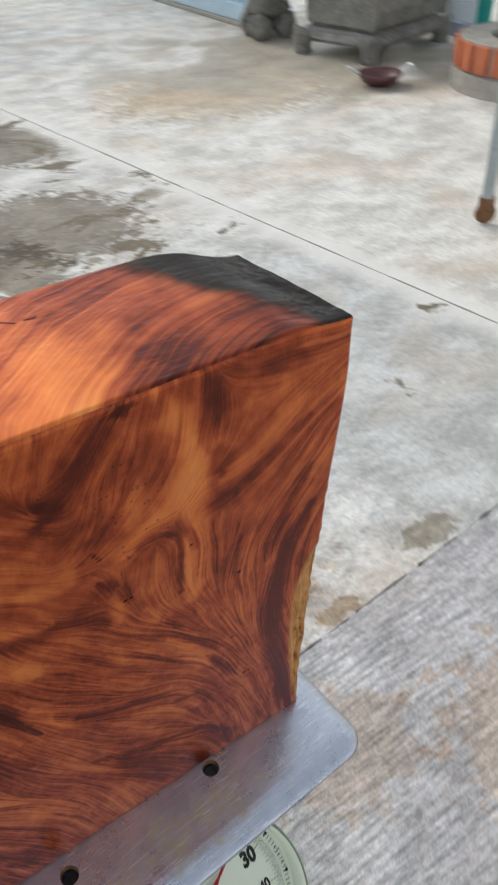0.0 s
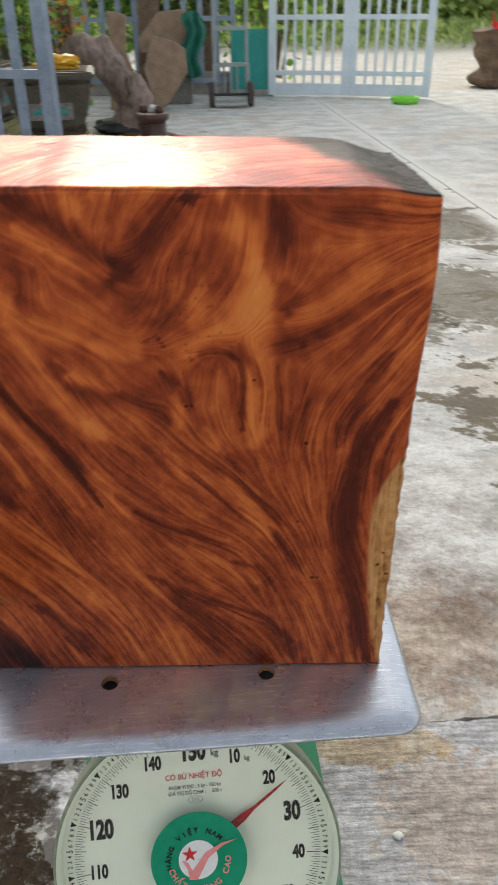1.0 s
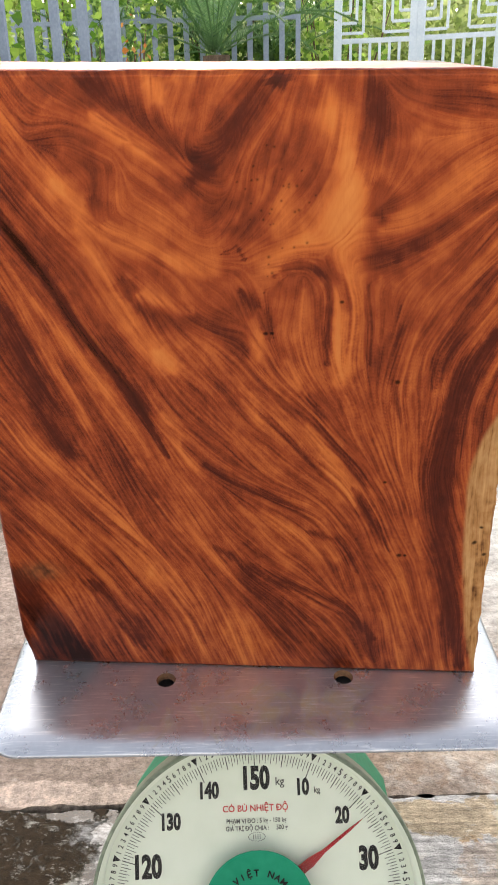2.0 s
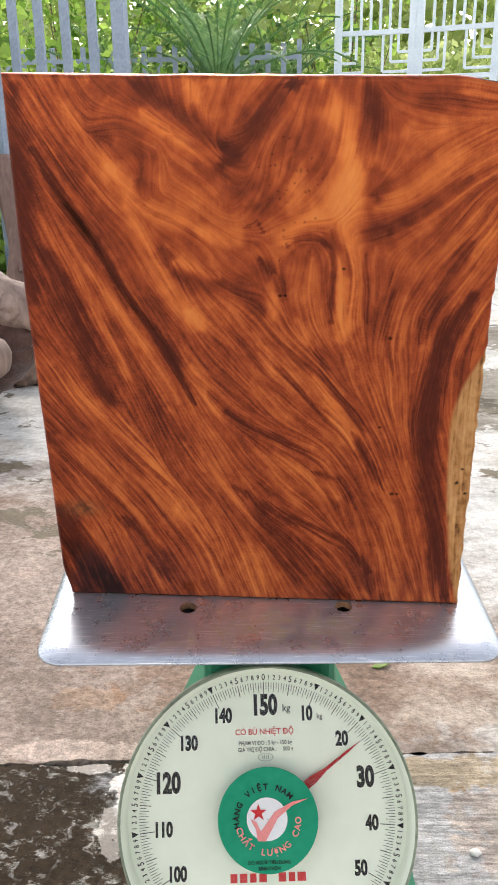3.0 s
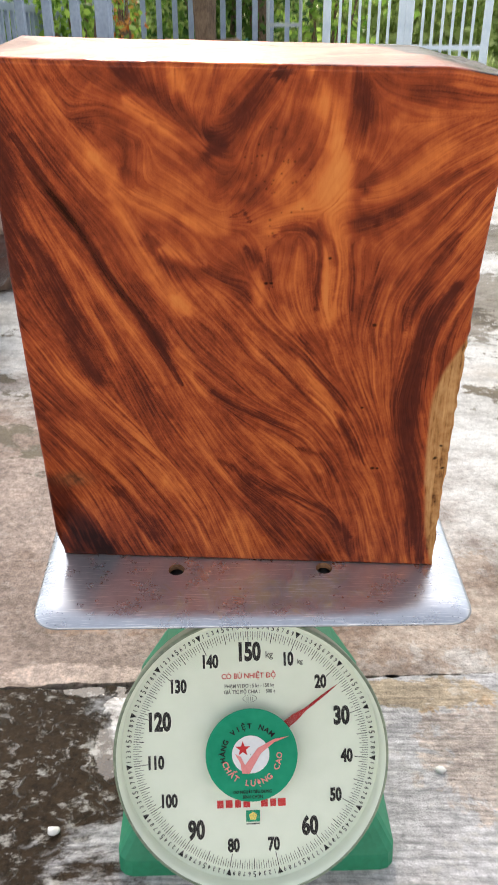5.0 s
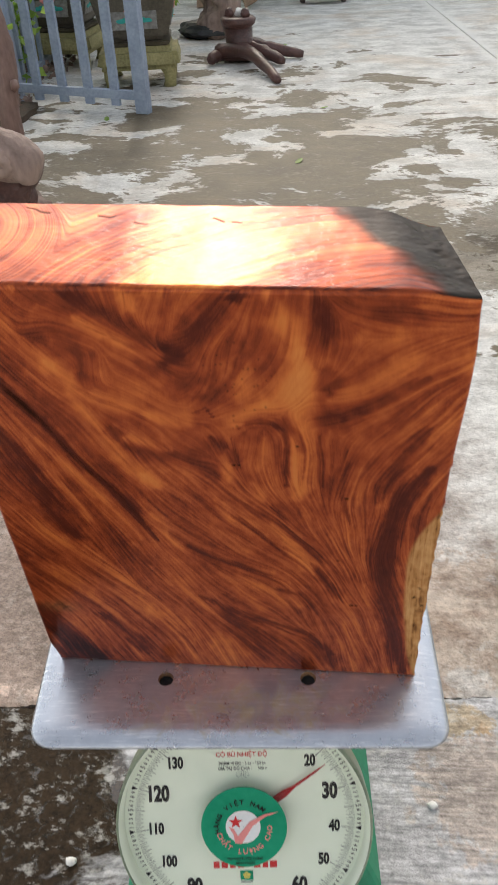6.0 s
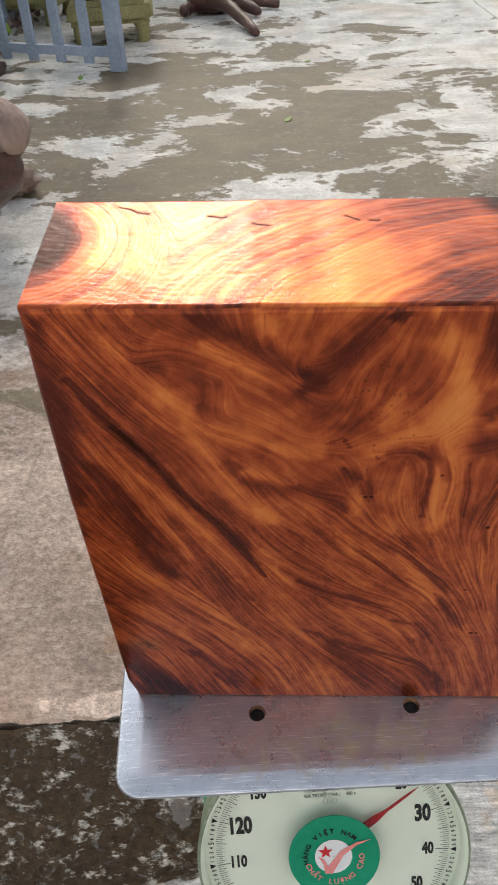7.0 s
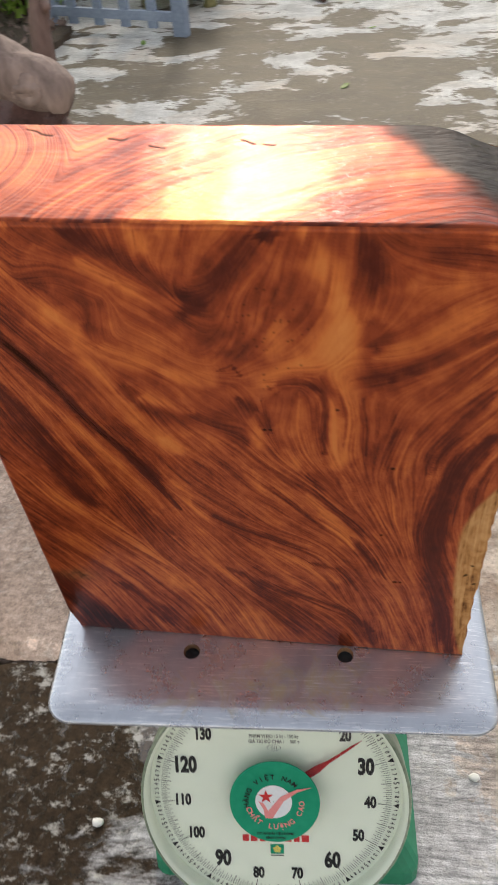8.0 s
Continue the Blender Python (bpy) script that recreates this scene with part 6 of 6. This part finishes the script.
def shrub(at, size, count, leaf, seed, mm, label, aspect=0.55, stems=6):
    r = random.Random(seed)
    s = thing("shrub", label, "shrub", pose(*at))
    tips = []
    for k in range(stems):
        tip = Vector((r.uniform(-1, 1) * size[0] * 0.7, r.uniform(-1, 1) * size[1] * 0.7, size[2] * r.uniform(0.6, 0.98)))
        tips.append(tip)
        part("stem", tube(bend([(tip.x * 0.15, tip.y * 0.15, 0), (tip.x * 0.5, tip.y * 0.4, tip.z * 0.5), tip], 7), [0.02, 0.018, 0.016, 0.014, 0.011, 0.009, 0.005], 6, 0.2, seed=k), STUMP, s)

    def spot(q):
        tip = tips[q.randrange(len(tips))]
        t = q.uniform(0.25, 1.05)
        w = 0.32
        return (tip.x * t + q.gauss(0, w * size[0]), tip.y * t + q.gauss(0, w * size[1]), max(0.05, tip.z * t + q.gauss(0, 0.12 * size[2])))

    me = leaves(count, spot, leaf, seed, aspect)
    me.materials.append(mm)
    part("foliage", me, None, s)
    return s


bed = outline([(-3.9, 2.55)] + ragged((-1.52, 2.75), (-1.50, 4.02), 0.06, 0.05, 6) + [(-1.74, 4.1), (-2.06, 7.9), (-3.9, 7.9)], 0.03, z=0.0)
tagged(new("planting_bed", mesh_of("planting_bed", bed, SOIL)), "dark soil planting bed edged by the concrete", "soil bed", kind="structure")
litter = leaves(2600, lambda q: (q.uniform(-3.2, -1.55), q.uniform(2.8, 6.6), 0.035 + 0.02 * q.random()), 0.05, 31, 0.5, 0.2)
litter.materials.append(DRIFTWOOD)
tagged(new("leaf_litter", litter), "dry brown fallen leaves over the soil bed", "leaf litter", kind="stuff")
shrub((-1.92, 4.45, 0.02), (0.32, 0.4, 0.55), 1200, 0.07, 33, LEAF_A, "low bright green shrub in the soil bed", 0.55, 8)
cycad((-0.72, 8.0, 0), 1.5, 30, 1.45, 1)
cycad((-1.9, 8.9, 0), 1.3, 22, 1.5, 2)
cycad((-0.2, 9.5, 0), 1.5, 22, 1.6, 3)
shrub((-2.45, 5.7, 0), (0.8, 0.8, 2.3), 4400, 0.095, 11, LEAF_A, "leafy fresh green shrub behind the fence", 0.6, 9)
shrub((-1.55, 6.3, 0), (0.5, 0.5, 1.75), 1300, 0.07, 12, LEAF_A, "bright green bush with small leaves", 0.5, 8)
shrub((-2.9, 3.2, 0), (0.8, 0.9, 1.9), 2600, 0.10, 13, LEAF_B, "dense dark green garden shrub", 0.55, 9)
shrub((-2.2, 3.0, 0), (0.5, 0.6, 0.9), 1500, 0.07, 19, LEAF_A, "low green shrub beside the driftwood", 0.55, 8)
shrub((-0.62, 9.6, 0), (1.1, 0.6, 2.5), 3200, 0.10, 14, LEAF_B, "dark green shrub beyond the boundary fence", 0.5, 9)
shrub((-2.6, 9.8, 0), (1.5, 0.7, 3.0), 4200, 0.11, 15, LEAF_A, "tall green shrub beyond the boundary fence", 0.55, 10)
shrub((-1.45, 7.15, 0), (0.35, 0.3, 1.75), 700, 0.05, 16, LEAF_A, "slender bush with pale green leaves", 0.5, 6)
s = shrub((-1.25, 6.7, 0), (0.25, 0.25, 1.55), 220, 0.055, 17, PETAL, "small plant with orange leaves", 0.6, 4)
shrub((0.6, 10.2, 0), (1.0, 0.6, 3.2), 900, 0.12, 18, LEAF_A, "yellow-green tree growth beyond the gate", 0.55, 8)


def strip(x0, x1, y0, y1, z0, z1):
    return lambda q: (q.uniform(x0, x1), q.uniform(y0, y1), z0 + (z1 - z0) * q.random() ** 1.2)


far = leaves(36000, strip(-14, 18, 19, 22, 0.0, 3.4), 0.24, 21, 0.6)
far.materials.append(HEDGE)
tagged(new("far_hedge", far), "sunlit yellow-green hedge across the road", "hedge", kind="stuff")
far2 = leaves(20000, strip(-22, 26, 30, 36, 0.0, 9), 0.65, 22, 0.6)
far2.materials.append(HEDGE)
tagged(new("far_woods", far2), "distant green trees beyond the road", "trees", kind="stuff")
verge = leaves(9000, strip(-10, 14, 15.5, 19.5, -0.05, 0.3), 0.22, 23, 0.18, -1.2)
verge.materials.append(HEDGE)
tagged(new("road_verge", verge), "green grass verge across the road", "grass", kind="stuff")

# ---- side wall, door, and an added wall that closes the yard ----
# unseen wall behind the camera, added to close the yard and block low sky
tagged(new("wall_unseen", mesh_of("wall_unseen", box(11, 0.2, 2.6, 0.0, (0.2, -6.5, 1.25)), PLASTER)), "plain white plastered wall added behind the camera, out of view", "wall", kind="structure")
tagged(new("wall_east", mesh_of("wall_east", box(0.2, 9.5, 2.6, 0.0, (4.32, -1.65, 1.25)), PLASTER)), "white plastered side wall", "wall", kind="structure")
door = tagged(new("door_1"), "blue painted steel door frame with pale pane beside the white wall", "door", kind="structure")
for x, y in ((4.16, 3.15), (4.12, 3.62)):
    part("door_frame", box(0.06, 0.07, 2.1, 0.004, (x, y, 1.05)), TEAL, door)
part("door_sill", box(0.07, 0.42, 0.08, 0.004, (4.14, 3.385, 0.04)), FENCE, door)
part("door_panel", box(0.03, 0.42, 1.95, 0.003, (4.15, 3.385, 1.06)), GATE, door)
